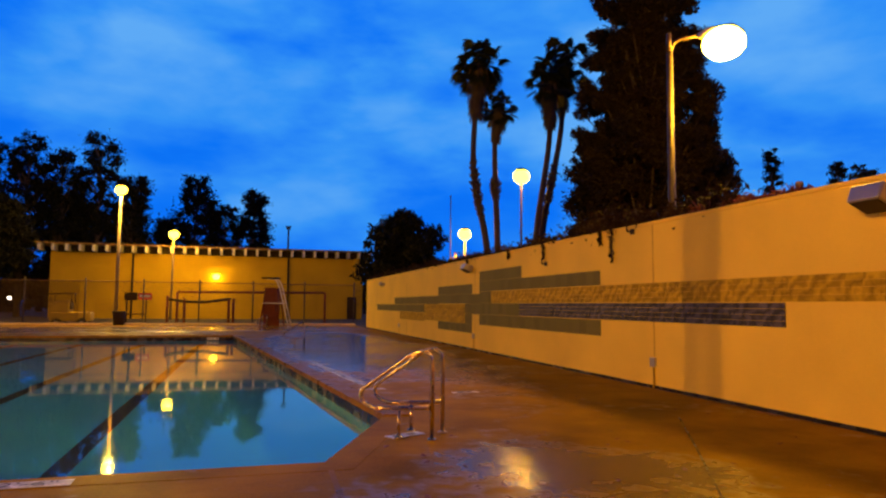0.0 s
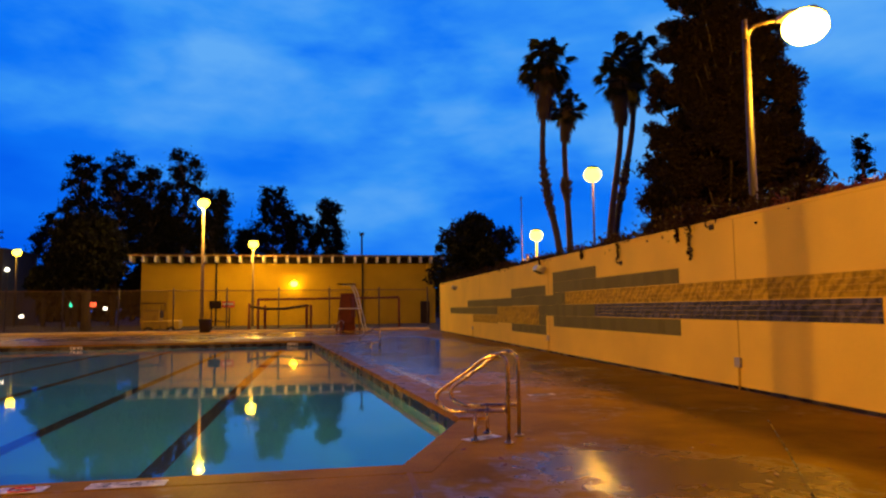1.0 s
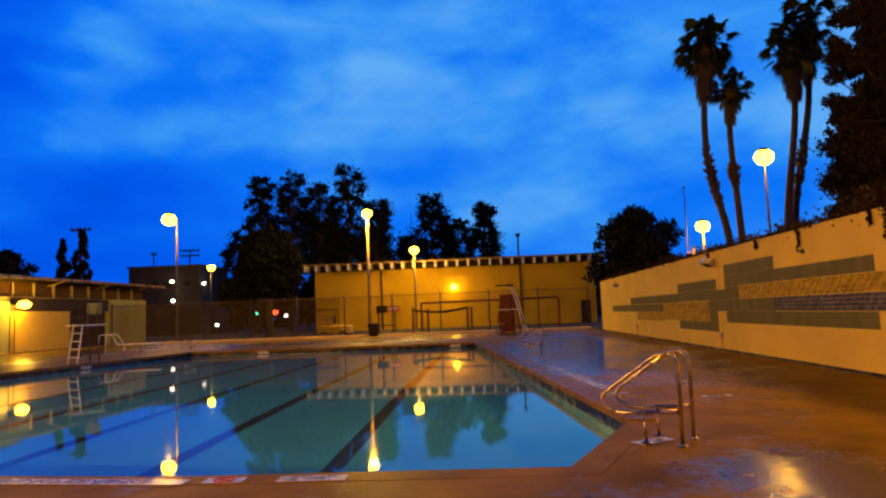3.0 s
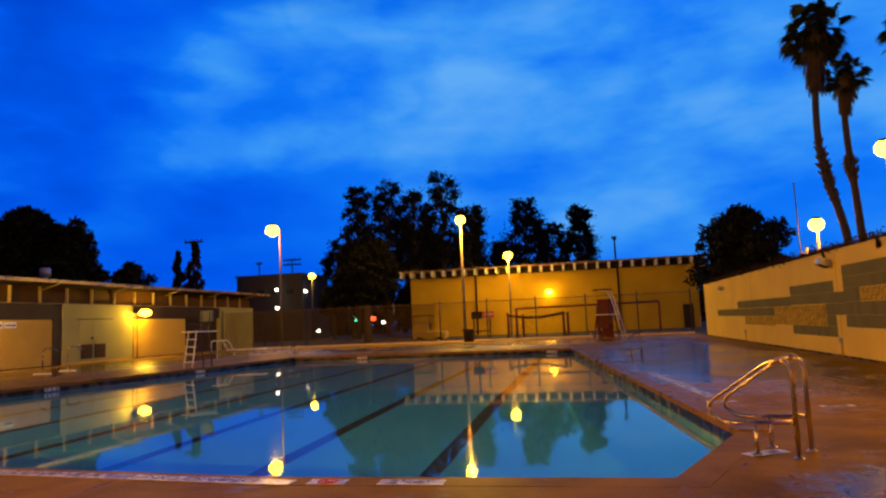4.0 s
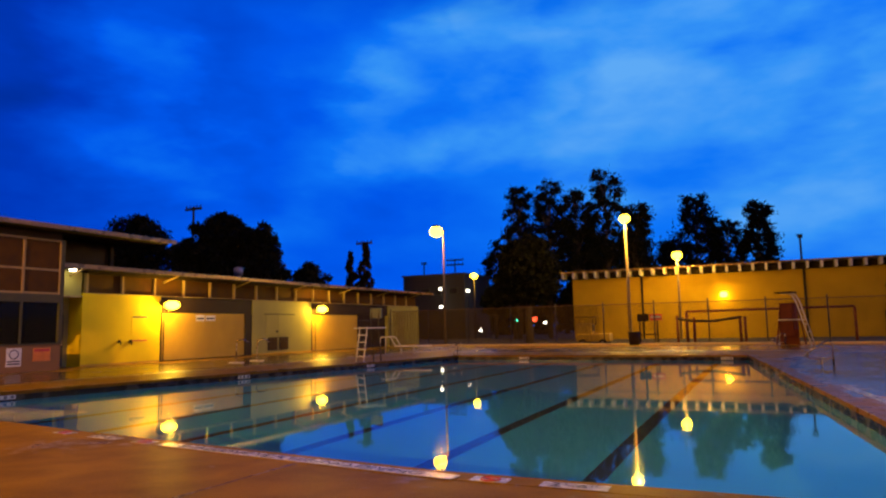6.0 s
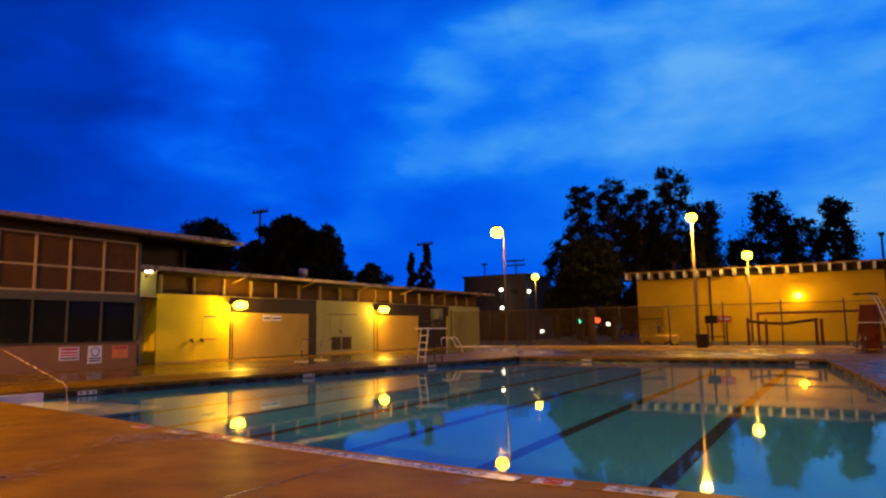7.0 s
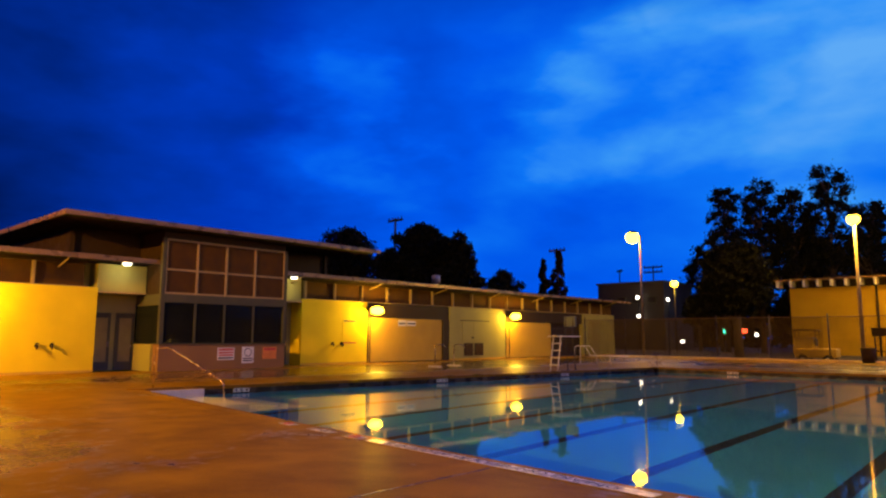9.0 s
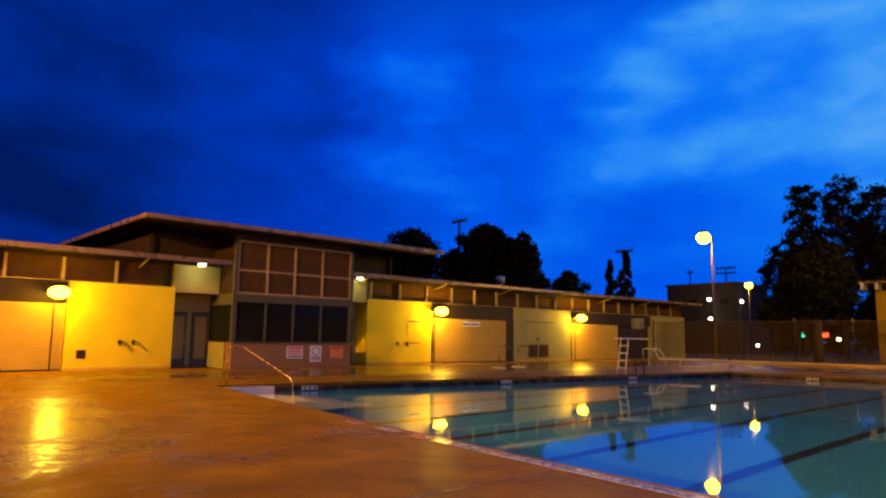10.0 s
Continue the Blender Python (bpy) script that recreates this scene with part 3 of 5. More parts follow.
# clerestory of brown panels between pale mullions
for y0, y1 in ((-12, 10.0), (20.3, 52.0)):
    n = round((y1 - y0) / 1.9)
    for k in range(n):
        a, b = y0 + (y1 - y0) * k / n, y0 + (y1 - y0) * (k + 1) / n
        part("clerestory_panel", B(LX - 0.32, LX - 0.25, a + 0.05, b - 0.05, 3.26, 4.12), M_BROWN, bath, "brown clerestory panel")
        part("mullion", B(LX - 0.34, LX - 0.12, a - 0.05, a + 0.05, 3.24, 4.14), M_MULL, bath, "pale mullion")
    part("sill", B(LX - 0.34, LX + 0.02, y0, y1, 3.24, 3.265), M_MULL, bath)
    part("top_rail", B(LX - 0.34, LX - 0.1, y0, y1, 4.12, 4.25), M_DKBROWN, bath)
for y0, y1 in ((-13, 12.3), (18.2, 53)):
    r = part("roof", B(LX - 9.5, LX + 1.0, y0, y1, 4.27, 4.33), M_ROOF, bath, "flat roof")
    part("fascia", B(LX + 1.0, LX + 1.06, y0, y1, 4.22, 4.41, 0.01), M_FASCIA, r, "thin metal roof edge")
    for k in range(int((y1 - y0) / 5.2) + 1):
        y = y0 + 1.2 + k * 5.2
        part("bracket", T([(LX - 0.2, y, 3.95), (LX + 0.95, y, 4.26)], 0.035, 6), M_MULL, r)
# high roof over the office
hr = part("high_roof", B(-37, -25.05, 8.35, 23.0, 5.62, 5.7), M_ROOF, bath, "raised flat roof with deep eaves")
part("fascia", B(-25.05, -24.98, 8.27, 23.05, 5.58, 5.76, 0.01), M_FASCIA, hr, "metal roof edge")
part("fascia", B(-37, -25.05, 8.27, 8.35, 5.58, 5.76, 0.01), M_FASCIA, hr)
# the shade under the high eave is put into this wall's colour
part("upper_wall", B(-36, -28.2, 9.6, 22.0, 4.34, 5.62), M_DKBROWN, bath, "upper wall with eave shade put into its dark brown")
for y in (9.6, 14, 18.2, 22.0):
    part("post", B(-28.2, -28.05, y - 0.08, y + 0.08, 4.34, 5.62), M_DKBROWN, bath)

# entrances: doors in the recess on both sides of the office
for y0, y1, doors in ((10.4, 12.3, ((10.5, 11.3, M_DOOR), (11.5, 12.25, M_DOOR))), (18.1, 20.0, ((18.9, 19.75, M_DOOR),))):
    part("entrance_soffit", B(RX, LX, y0, y1, 3.05, 3.12), M_MULL, bath, "pale ledge over the entrance")
    part("entrance_head", B(RX, LX - 0.1, y0, y1, 3.12, 4.2), M_LWALL2, bath, "sage wall over the entrance")
    for a, b, m in doors:
        d = part("door", B(RX, RX + 0.06, a, b, 0.02, 2.3, 0.01), M_GREY, bath, "dark green framed metal door")
        part("door_panel", B(RX + 0.06, RX + 0.085, a + 0.13, b - 0.13, 0.35, 2.1, 0.01), m, d)
        part("handle", B(RX + 0.085, RX + 0.13, b - 0.12, b - 0.08, 0.95, 1.15), M_STEEL, d)
    part("transom", B(RX, RX + 0.05, y0 + 0.05, y1 - 0.05, 2.36, 3.0), M_LWALL2, bath, "painted transom panel")
for y in (11.23, 19.12):
    sl = thing("soffit_light", (-26.8, y, 4.17), "small round white soffit light glowing under the eave", "ceiling light", "soffit lights")
    part("ring", T([(-26.8, y, 4.27), (-26.8, y, 4.2)], 0.19, 16), M_WHITE, sl)
    part("lens", lens_ball((-26.8, y, 4.19), 0.16, 0.4), M_SOFF, sl, "glowing white lens")
    glow("lamp_light", (-26.8, y, 4.0), 16, WARM, 0.1)

# office booth with wide windows
BX = -26.0
part("booth_base", B(RX, BX, 12.3, 18.15, 0, 1.06, 0.01), M_PINK, bath, "pink stucco window base")
part("booth_side", B(RX, BX - 0.5, 12.22, 12.3, 0, 1.06), M_LWALL2, bath, "yellow side of the booth")
part("booth_band", B(RX, BX, 12.3, 18.15, 2.72, 3.05), M_GREY, bath, "grey band over the windows")
# darker than the panels: colour carries the shade below the eave
part("booth_top_wall", B(RX, BX - 0.1, 12.35, 18.1, 3.05, 5.6), M_DKBROWN, bath, "upper booth with eave shade put into its dark brown")
part("booth_sill", B(BX - 0.2, BX + 0.06, 12.25, 18.2, 1.06, 1.1, 0.008), M_GREY, bath)
for y in (12.35, 18.1):
    part("corner_post", B(BX - 0.14, BX + 0.01, y - 0.08, y + 0.08, 1.06, 5.3), M_GREY, bath)
cols = (12.43, 13.77, 15.09, 16.49, 18.02)
for a, b in zip(cols, cols[1:]):
    for z0, z1 in ((3.08, 3.98), (4.1, 5.22)):
        part("upper_panel", B(BX - 0.1, BX - 0.05, a + 0.05, b - 0.05, z0, z1), M_BROWN, bath, "brown louvred panel")
    w = part("window", B(BX - 0.09, BX - 0.02, a - 0.04, a + 0.04, 1.1, 2.72), M_GREY, bath, "grey window frame")
    pane = part("pane", B(BX - 0.07, BX - 0.055, a + 0.04, b - 0.04, 1.1, 2.72), M_GLASS, w, "dark window glass")
    pane.visible_shadow = False
    part("upper_mullion", B(BX - 0.09, BX, a - 0.05, a + 0.05, 3.05, 5.25), M_MULL, bath)
part("upper_mullion", B(BX - 0.09, BX, 17.97, 18.07, 3.05, 5.25), M_MULL, bath)
for z in (3.05, 4.0, 5.2):
    part("upper_rail", B(BX - 0.08, BX - 0.012, 12.4, 18.05, z, z + 0.08), M_MULL, bath)
for y in (12.3, 18.12):
    w = part("side_window", B(RX, BX - 0.14, y - 0.03, y + 0.03, 2.6, 2.72), M_GREY, bath)
    pane = part("pane", B(RX, BX - 0.14, y - 0.008, y + 0.008, 1.1, 2.6), M_GLASS, w)
    pane.visible_shadow = False
part("booth_back", B(RX + 0.02, RX + 0.06, 12.36, 18.08, 1.07, 2.71), M_DKBROWN, bath, "dark interior wall")
part("booth_floor", B(RX + 0.06, BX - 0.22, 12.36, 18.08, 1.062, 1.075), M_DKBROWN, bath, "dark interior ledge")
ds = thing("office_desk", (-26.9, 14.5, 1.075), "dim grey office counter behind the booth glass", "desk")
part("top", B(-27.3, -26.4, 13.2, 17.4, 1.14, 1.18, 0.005), M_GREY, ds)
part("leg", B(-27.2, -27.1, 13.3, 13.4, 1.06, 1.14), M_GREY, ds)
part("leg", B(-27.2, -27.1, 17.2, 17.3, 1.06, 1.14), M_GREY, ds)
bx = thing("paper_box", (-26.45, 13.1, 1.1), "small pale cardboard box standing on the window sill", "box")
part("body", B(-26.55, -26.3, 12.95, 13.3, 1.1, 1.26, 0.01), M_WHITE, bx)
part("lid", B(-26.56, -26.29, 12.94, 13.31, 1.26, 1.29, 0.005), M_WHITE, bx)

# signs on the booth base
def sign(y0, y1, z0, z1, bands, label, x=BX, material=None):
    t = thing("safety_sign", (x, (y0 + y1) / 2, z0), label, "sign", "safety signs")
    part("board", B(x, x + 0.015, y0, y1, z0, z1, 0.004), material or M_WHITE, t)
    for a, b, m in bands:
        h = z1 - z0
        part("printed_bar", B(x + 0.015, x + 0.018, y0 + 0.05, y1 - 0.05, z0 + a * h, z0 + b * h), m, t)
    return t


sign(14.83, 15.61, 0.4, 0.91, ((0.75, 0.93, M_REDINK), (0.52, 0.66, M_REDINK), (0.32, 0.44, M_REDINK), (0.1, 0.22, M_INK)), "white warning sign with red lines of print")
s2 = sign(15.98, 16.56, 0.24, 0.94, ((0.1, 0.18, M_INK), (0.24, 0.32, M_INK)), "white rules sign with a round symbol")
bm = bmesh.new()
tube(bm, [(BX + 0.018, 16.27 + 0.17 * math.cos(a), 0.7 + 0.17 * math.sin(a)) for a in np.linspace(0, 2 * math.pi, 20)], 0.018, 6)
part("printed_ring", bm, M_INK, s2)
sign(17.01, 17.73, 0.4, 0.92, ((0.72, 0.92, M_REDINK), (0.1, 0.6, M_ORANGE)), "orange and white danger sign", material=M_ORANGE)
sign(22.6, 23.55, 0.9, 2.3, ((0.90, 0.95, M_INK), (0.1, 0.14, M_REDINK)), "tall pale notice board on the yellow wall", LX, M_LWALL)
sign(26.7, 27.3, 2.0, 2.32, ((0.3, 0.6, M_INK),), "white paper notice on the roller shutter", LX - 0.09)
sign(27.4, 28.1, 2.02, 2.3, ((0.3, 0.6, M_INK),), "white paper notice on the roller shutter", LX - 0.09)
for y in (8.4, 8.9, 21.9, 22.5):
    h = thing("hose_tap", (LX, y, 1.02), "dark brass hose tap on the yellow wall", "tap", "hose taps")
    part("flange", T([(LX, y, 1.02), (LX + 0.03, y, 1.02)], 0.06, 10), M_DKMETAL, h)
    part("spout", T(rounded([(LX, y, 1.02), (LX + 0.2, y, 1.02), (LX + 0.24, y - 0.05, 0.9)], 0.05), 0.03, 8), M_DKMETAL, h)
    part("wheel", T([(LX + 0.1, y, 1.05), (LX + 0.1, y, 1.12)], (0.06, 0.05), 8), M_DKMETAL, h)
v = thing("wall_vent", (LX, 7.1, 0.42), "square brown louvred vent low in the wall", "vent")
part("frame", B(LX, LX + 0.02, 6.94, 7.26, 0.42, 0.74, 0.005), M_BROWN, v)
for k in range(4):
    part("blade", B(LX + 0.02, LX + 0.03, 6.97, 7.23, 0.46 + k * 0.07, 0.5 + k * 0.07), M_DKBROWN, v)
for y in (32.35, 33.4):
    v = thing("louvre_door", (LX, y, 0.25), "dark brown louvred hatch in the sage wall", "louvre", "louvre hatches")
    part("frame", B(LX, LX + 0.03, y, y + 0.88, 0.24, 1.02, 0.005), M_DKBROWN, v)
    for k in range(8):
        part("blade", B(LX + 0.03, LX + 0.045, y + 0.06, y + 0.82, 0.3 + k * 0.085, 0.35 + k * 0.085), M_BROWN, v)
d1 = thing("service_door", (LX, 33.3, 0), "flush sage double service door with small hatch", "door")
part("leaf", B(LX, LX + 0.02, 32.2, 33.28, 1.08, 2.35, 0.004), M_LWALL2, d1)
part("leaf", B(LX, LX + 0.02, 33.32, 34.4, 1.08, 2.35, 0.004), M_LWALL2, d1)
part("head_strip", B(LX, LX + 0.03, 32.0, 34.9, 2.4, 2.45), M_DKMETAL, d1)
part("lever", B(LX + 0.02, LX + 0.06, 33.1, 33.26, 1.3, 1.42), M_DKMETAL, d1)
d1 = thing("end_door", (LX, 49.0, 0), "narrow sage door at the end bay", "door")
part("leaf", B(LX, LX + 0.04, 48.2, 49.4, 0, 2.7, 0.006), M_DOOR, d1)
part("lever", B(LX + 0.04, LX + 0.08, 49.2, 49.3, 1.0, 1.1), M_DKMETAL, d1)

for y, w in ((6.1, 230), (24.5, 560), (37.1, 540)):
    t = thing("wall_lamp", (LX, y, 2.78), "glowing box wall lamp above the shutter edge", "wall lamp", "wall lamps")
    part("housing", B(LX - 0.1, LX + 0.40, y - 0.30, y + 0.30, 2.78, 3.0, 0.03), M_DKMETAL, t)
    # ball in place of a box lens, modelling the round glow
    part("lens", lens_ball((LX + 0.56, y, 2.78), 0.36, 0.62), M_LAMPY, t, "yellow lens ballooned to imitate the lamp's glow").visible_shadow = False
    part("conduit", T([(LX + 0.02, y, 2.7), (LX + 0.02, y, 0.0)], 0.025, 6), M_DKMETAL, t)
    glow("lamp_light", (LX + 0.6, y, 2.74), w, YELLOW, 0.14)
# roof ventilators
for y, z in ((31.6, 4.33), (22.4, 4.33)):
    t = thing("roof_ventilator", (-29, y, z), "small galvanised roof ventilator with a cowl", "ventilator", "roof ventilators")
    part("pipe", T([(-29, y, z), (-29, y, z + 0.55)], 0.14, 12), M_GALV, t)
    part("cowl", T([(-29, y, z + 0.5), (-29, y, z + 0.95), (-29, y, z + 1.0)], (0.28, 0.28, 0.1), 12), M_GALV, t)

# ---- poolside rails ----
def grab_rail(x, y, turn, label, s=1.0):
    """A figure-four pool rail: a pair of bent tubes on posts."""
    t = tagged(new("pool_grab_rail"), label, "grab rail", "pool grab rails")
    for o in (-0.22, 0.22):
        loop = rounded([(0.28, o, 0.0), (0.28, o, 0.9), (0.10, o, 0.91), (-0.56, o, 0.45), (-0.42, o, 0.29), (0.26, o, 0.33)], 0.13, 7)
        r = part("rail", T(loop, 0.022, 12), M_STEEL, t, "polished bent steel tube")
        part("post", T([(-0.08, o, 0.0), (-0.08, o, 0.30)], 0.02, 10), M_STEEL, t)
        for px in (0.28, -0.08):
            part("escutcheon", T([(px, o, 0.0), (px, o, 0.018)], (0.055, 0.04), 14), M_STEEL, r)
    t.matrix_basis = pose(x, y, 0.008, 0, 0, turn) @ Matrix.Diagonal((s, s, s, 1))
    return t


grab_rail(1.70, 7.20, -30, "polished steel figure-four grab rail beside the chamfered corner")
grab_rail(1.45, 22.95, -6, "steel grab rail on the far deck edge", 0.85)
grab_rail(0.6, 40.2, -6, "small steel grab rail far down the deck", 0.8)
grab_rail(-14.3, 31.3, 60, "small steel grab rail at the far pool corner", 0.7)
t = thing("stair_handrail", (-15.15, 8.9, -0.3), "long sloping steel stair rail at the pool steps", "handrail")
part("rail", T(rounded([(-17.7, 8.29, 0.0), (-17.7, 8.29, 1.05), (-17.25, 8.45, 1.1), (-15.2, 8.87, 0.27), (-15.15, 8.9, -0.35)], 0.1, 6), 0.015, 10), M_STEEL, t)
part("escutcheon", T([(-17.7, 8.29, 0.0), (-17.7, 8.29, 0.02)], 0.05, 12), M_STEEL, t)
st = thing("pool_steps", (-15.8, 9.0, -1.1), "pale plaster corner steps just under the water", "steps", kind="structure")
for k in range(4):
    part("step", B(-17.0 + 0.05, -14.5 + k * 0.3, 8.0, 9.3 + k * 0.3, -1.1, -0.3 - k * 0.2, 0.02), M_WHITE, st)
part("step_wall", prism([(-17.58, 8.12), (-17.36, 9.5), (-17.2, 9.48), (-17.42, 8.1)], -0.5, -0.03), M_WHITE, st, "white painted riser at the corner")
for x, y in ((-21.6, 23.5), (-21.9, 25.2)):
    t = thing("tubular_rail", (x, y, 0), "bent steel tube rail standing on the deck", "rail", "tubular rails")
    part("tube", T(rounded([(x, y, 0.0), (x, y, 1.0), (x + 0.35, y + 0.1, 1.05), (x + 0.45, y + 0.3, 0.9)], 0.12), 0.025, 8), M_STEEL, t)
    part("foot", B(x - 0.4, x + 0.4, y - 0.06, y + 0.06, 0, 0.04, 0.01), M_WHITE, t)

# ---- lifeguard chairs, boards ----
def guard_chair(x, y, turn, label, wood, s=1.0):
    t = tagged(new("lifeguard_chair"), label, "lifeguard chair", "lifeguard chairs")
    for o in (-0.3, 0.3):
        part("front_leg", T([(0.45, o * 1.05, 0), (0.25, o, 1.5)], 0.028, 8), M_WHITE, t, "white ladder side")
        part("back_leg", T([(-0.42, o * 1.05, 0), (-0.3, o, 1.5), (-0.36, o, 2.3)], 0.028, 8), wood, t)
        part("arm_rest", B(-0.38, 0.4, o - 0.04, o + 0.04, 1.75, 1.79, 0.01), wood, t)
    part("seat", B(-0.62, 0.5, -0.42, 0.42, 1.42, 1.47, 0.01), M_WHITE, t, "white seat plank")
    part("backrest", B(-0.42, -0.34, -0.46, 0.46, 1.85, 2.3, 0.02), M_BACK, t, "blue-grey backrest panel")
    for k in range(4):
        part("rung", T([(0.42 - k * 0.04, -0.40, 0.25 + k * 0.3), (0.42 - k * 0.04, 0.40, 0.25 + k * 0.3)], 0.026, 8), M_WHITE, t)
    t.matrix_basis = pose(x, y, 0.0, 0, 0, turn) @ Matrix.Diagonal((s, s, s, 1))
    return t


guard_chair(-15.5, 24.9, -118, "lifeguard chair with white ladder rungs and seat plank", M_DKPOLE, 1.0)
t = tagged(new("lifeguard_chair"), "red-brown lifeguard tower with white ladder by the fence", "lifeguard chair", "lifeguard chairs")
for o in (-0.42, 0.42):
    for e in (-0.45, 0.45):
        part("leg", T([(e * 1.35, o * 1.3, 0), (e * 0.75, o * 0.8, 2.35)], 0.05, 8), M_RED, t)
    part("side_panel", B(-0.32, 0.32, o - 0.02, o + 0.02, 0.55, 2.35, 0.005), M_RED, t)
    part("stile", T(rounded([(1.15, o * 0.75, 0), (0.5, o * 0.75, 2.5), (0.25, o * 0.75, 2.98), (-0.3, o * 0.75, 2.98)], 0.25), 0.035, 8), M_WHITE, t, "white bent ladder side")
part("front_panel", B(0.3, 0.34, -0.4, 0.4, 0.9, 2.35, 0.005), M_RED, t)
part("foot_plank", B(-0.25, 0.75, -1.1, 0.55, 1.42, 1.48, 0.01), M_WHITE, t, "white plank")
part("seat", B(-0.42, 0.42, -0.42, 0.42, 2.35, 2.42, 0.01), M_RED, t)
part("canopy", B(-0.55, 0.4, -0.62, 0.3, 2.98, 3.05, 0.01), M_DKBROWN, t, "dark flat canopy board")
for k in range(5):
    part("rung", T([(1.06 - k * 0.11, -0.3, 0.35 + k * 0.42), (1.06 - k * 0.11, 0.3, 0.35 + k * 0.42)], 0.025, 6), M_WHITE, t)
t.matrix_basis = pose(1.2, 43.7, 0.0, 0, 0, -20)
c = thing("pool_locker", (1.1, 44.8, 0), "red-brown wooden locker behind the lifeguard chair", "locker")
part("body", prism([(0.65, 44.5), (1.65, 44.5), (1.65, 45.1), (0.65, 45.1)], 0.0, 1.9), M_RED, c)
part("door", B(0.8, 1.5, 44.47, 44.5, 0.1, 1.75, 0.01), M_RED, c)
# a stored board, standing back from the pool corner
db = thing("stored_plank", (-17.4, 32.3, 0), "low white board stored on a steel stand", "diving board")
part("plank", prism([(-18.3, 32.0), (-16.3, 32.3), (-16.33, 32.62), (-18.33, 32.32)], 0.42, 0.48), M_WHITE, db)
for q in (-18.0, -17.2):
    part("stand", T([(q, 32.22, 0), (q, 32.22, 0.42)], 0.05, 8), M_GALV, db)
for o in (-0.28, 0.28):
    part("side_rail", T(rounded([(-19.1, 32.15 + o, 0), (-19.1, 32.15 + o, 0.95), (-18.5, 32.2 + o, 0.95), (-18.2, 32.25 + o, 0.45)], 0.14), 0.024, 8), M_WHITE, db, "white tube rail")

# ---- far fence, curb, yard ----
cu = thing("deck_curb", (0, 46.5, 0), "pale concrete curb under the fence", "curb", kind="structure")
for k in range(14):
    x = -24.0 + k * 2.2
    part("curb_stone", B(x + 0.005, x + 2.195, 46.0, 46.6, -0.1, 0.12, 0.015), M_CURB, cu)
fe = thing("chain_link_fence", (-9, 47, -0.3), "tall galvanised chain-link fence with posts and rails", "fence")
xs = [-27.2 + k * 3.4 for k in range(11)]
post = part("post", T([(xs[0], 47, -0.3), (xs[0], 47, 2.95)], 0.045, 8), M_DKPOLE, fe)
for x in xs[1:]:
    o = post.copy()
    scene.collection.objects.link(o)
    o.location.x += x - xs[0]
for z in (0.05, 2.75):
    part("rail", T([(xs[0], 47, z), (6.9, 47, z)], 0.028, 6), M_RUST, fe)
vv, ff = [], []
for sgn in (1, -1):
    for k in range(int(37 / 0.11)):
        x = -27.2 - 1.4 + k * 0.11
        a, b = (x, 0.05), (x + 2.7, 2.75)
        if sgn < 0:
            a, b = (x + 2.7, 0.05), (x, 2.75)
        i = len(vv)
        vv += [(a[0], 47, a[1]), (a[0] + 0.008, 47, a[1]), (b[0] + 0.008, 47, b[1]), (b[0], 47, b[1])]
        ff.append((i, i + 1, i + 2, i + 3))
tagged(soup("wire_mesh", vv, ff, M_DKMETAL, fe, "diamond wire mesh"), kind="stuff")

vv, ff = [], []
for k in range(int(16.5 / 0.055)):
    x = -27.0 + k * 0.055
    i = len(vv)
    vv += [(x, 47.03, 0.05), (x + 0.02, 47.03, 0.05), (x + 0.02, 47.03, 2.7), (x, 47.03, 2.7)]
    ff.append((i, i + 1, i + 2, i + 3))
tagged(soup("wind_screen", vv, ff, M_SCREEN, fe, "brown woven wind screen"), kind="stuff")
t = thing("goal_frame", (0, 50, -0.3), "dark red steel bar frame behind the fence", "frame", "bar frames")
for x in (-5.05, 5.1):
    part("post", T([(x, 50, -0.3), (x, 50, 2.2)], 0.09, 8), M_RED, t)
part("top_bar", T([(-5.05, 50, 2.17), (5.1, 50, 2.25)], 0.08, 8), M_RED, t)
t = thing("bar_frame", (-3.6, 49.2, -0.3), "low dark red bar frame with a sagging net cord", "frame", "bar frames")
for x in (-5.6, -4.5, -1.6, -1.3):
    part("post", T([(x, 49.2, -0.3), (x, 49.2, 1.9 if x < -5 else 1.75)], 0.09, 8), M_RED, t)
part("net_roll", T([(-5.6, 49.2, 1.68), (-4.4, 49.2, 1.5), (-3.2, 49.2, 1.48), (-1.5, 49.2, 1.72)], 0.09, 8), M_DKBROWN, t, "rolled dark net")
t = thing("park_sign", (-7.4, 49, -0.3), "notice board with red panel on two posts", "sign")
for x in (-8.1, -6.9):
    part("post", T([(x, 49, -0.3), (x, 49, 2.05)], 0.05, 8), M_DKBROWN, t)
part("board", B(-8.25, -7.45, 48.92, 49.0, 1.55, 2.08, 0.01), M_DKBROWN, t)
part("panel", B(-7.4, -6.55, 48.92, 49.0, 1.6, 2.05, 0.01), M_REDINK, t, "red panel")
part("printed_bar", B(-7.3, -6.65, 48.9, 48.92, 1.78, 1.92), M_WHITE, t)
part("shelf", B(-8.1, -6.9, 48.7, 49.1, 0.6, 0.68, 0.01), M_BROWN, t)
t = thing("trash_bin", (-8.0, 46.0, 0), "black plastic trash bin on the deck", "trash bin")
part("body", T([(-8.0, 46.0, 0), (-8.0, 46.0, 0.8)], (0.32, 0.4), 16), M_DKBROWN, t)
part("rim", T([(-8.0, 46.0, 0.78), (-8.0, 46.0, 0.86)], 0.43, 16), M_DKMETAL, t)
t = thing("utility_cart", (-11.8, 50.2, -0.3), "pale flatbed utility cart parked behind the fence", "cart")
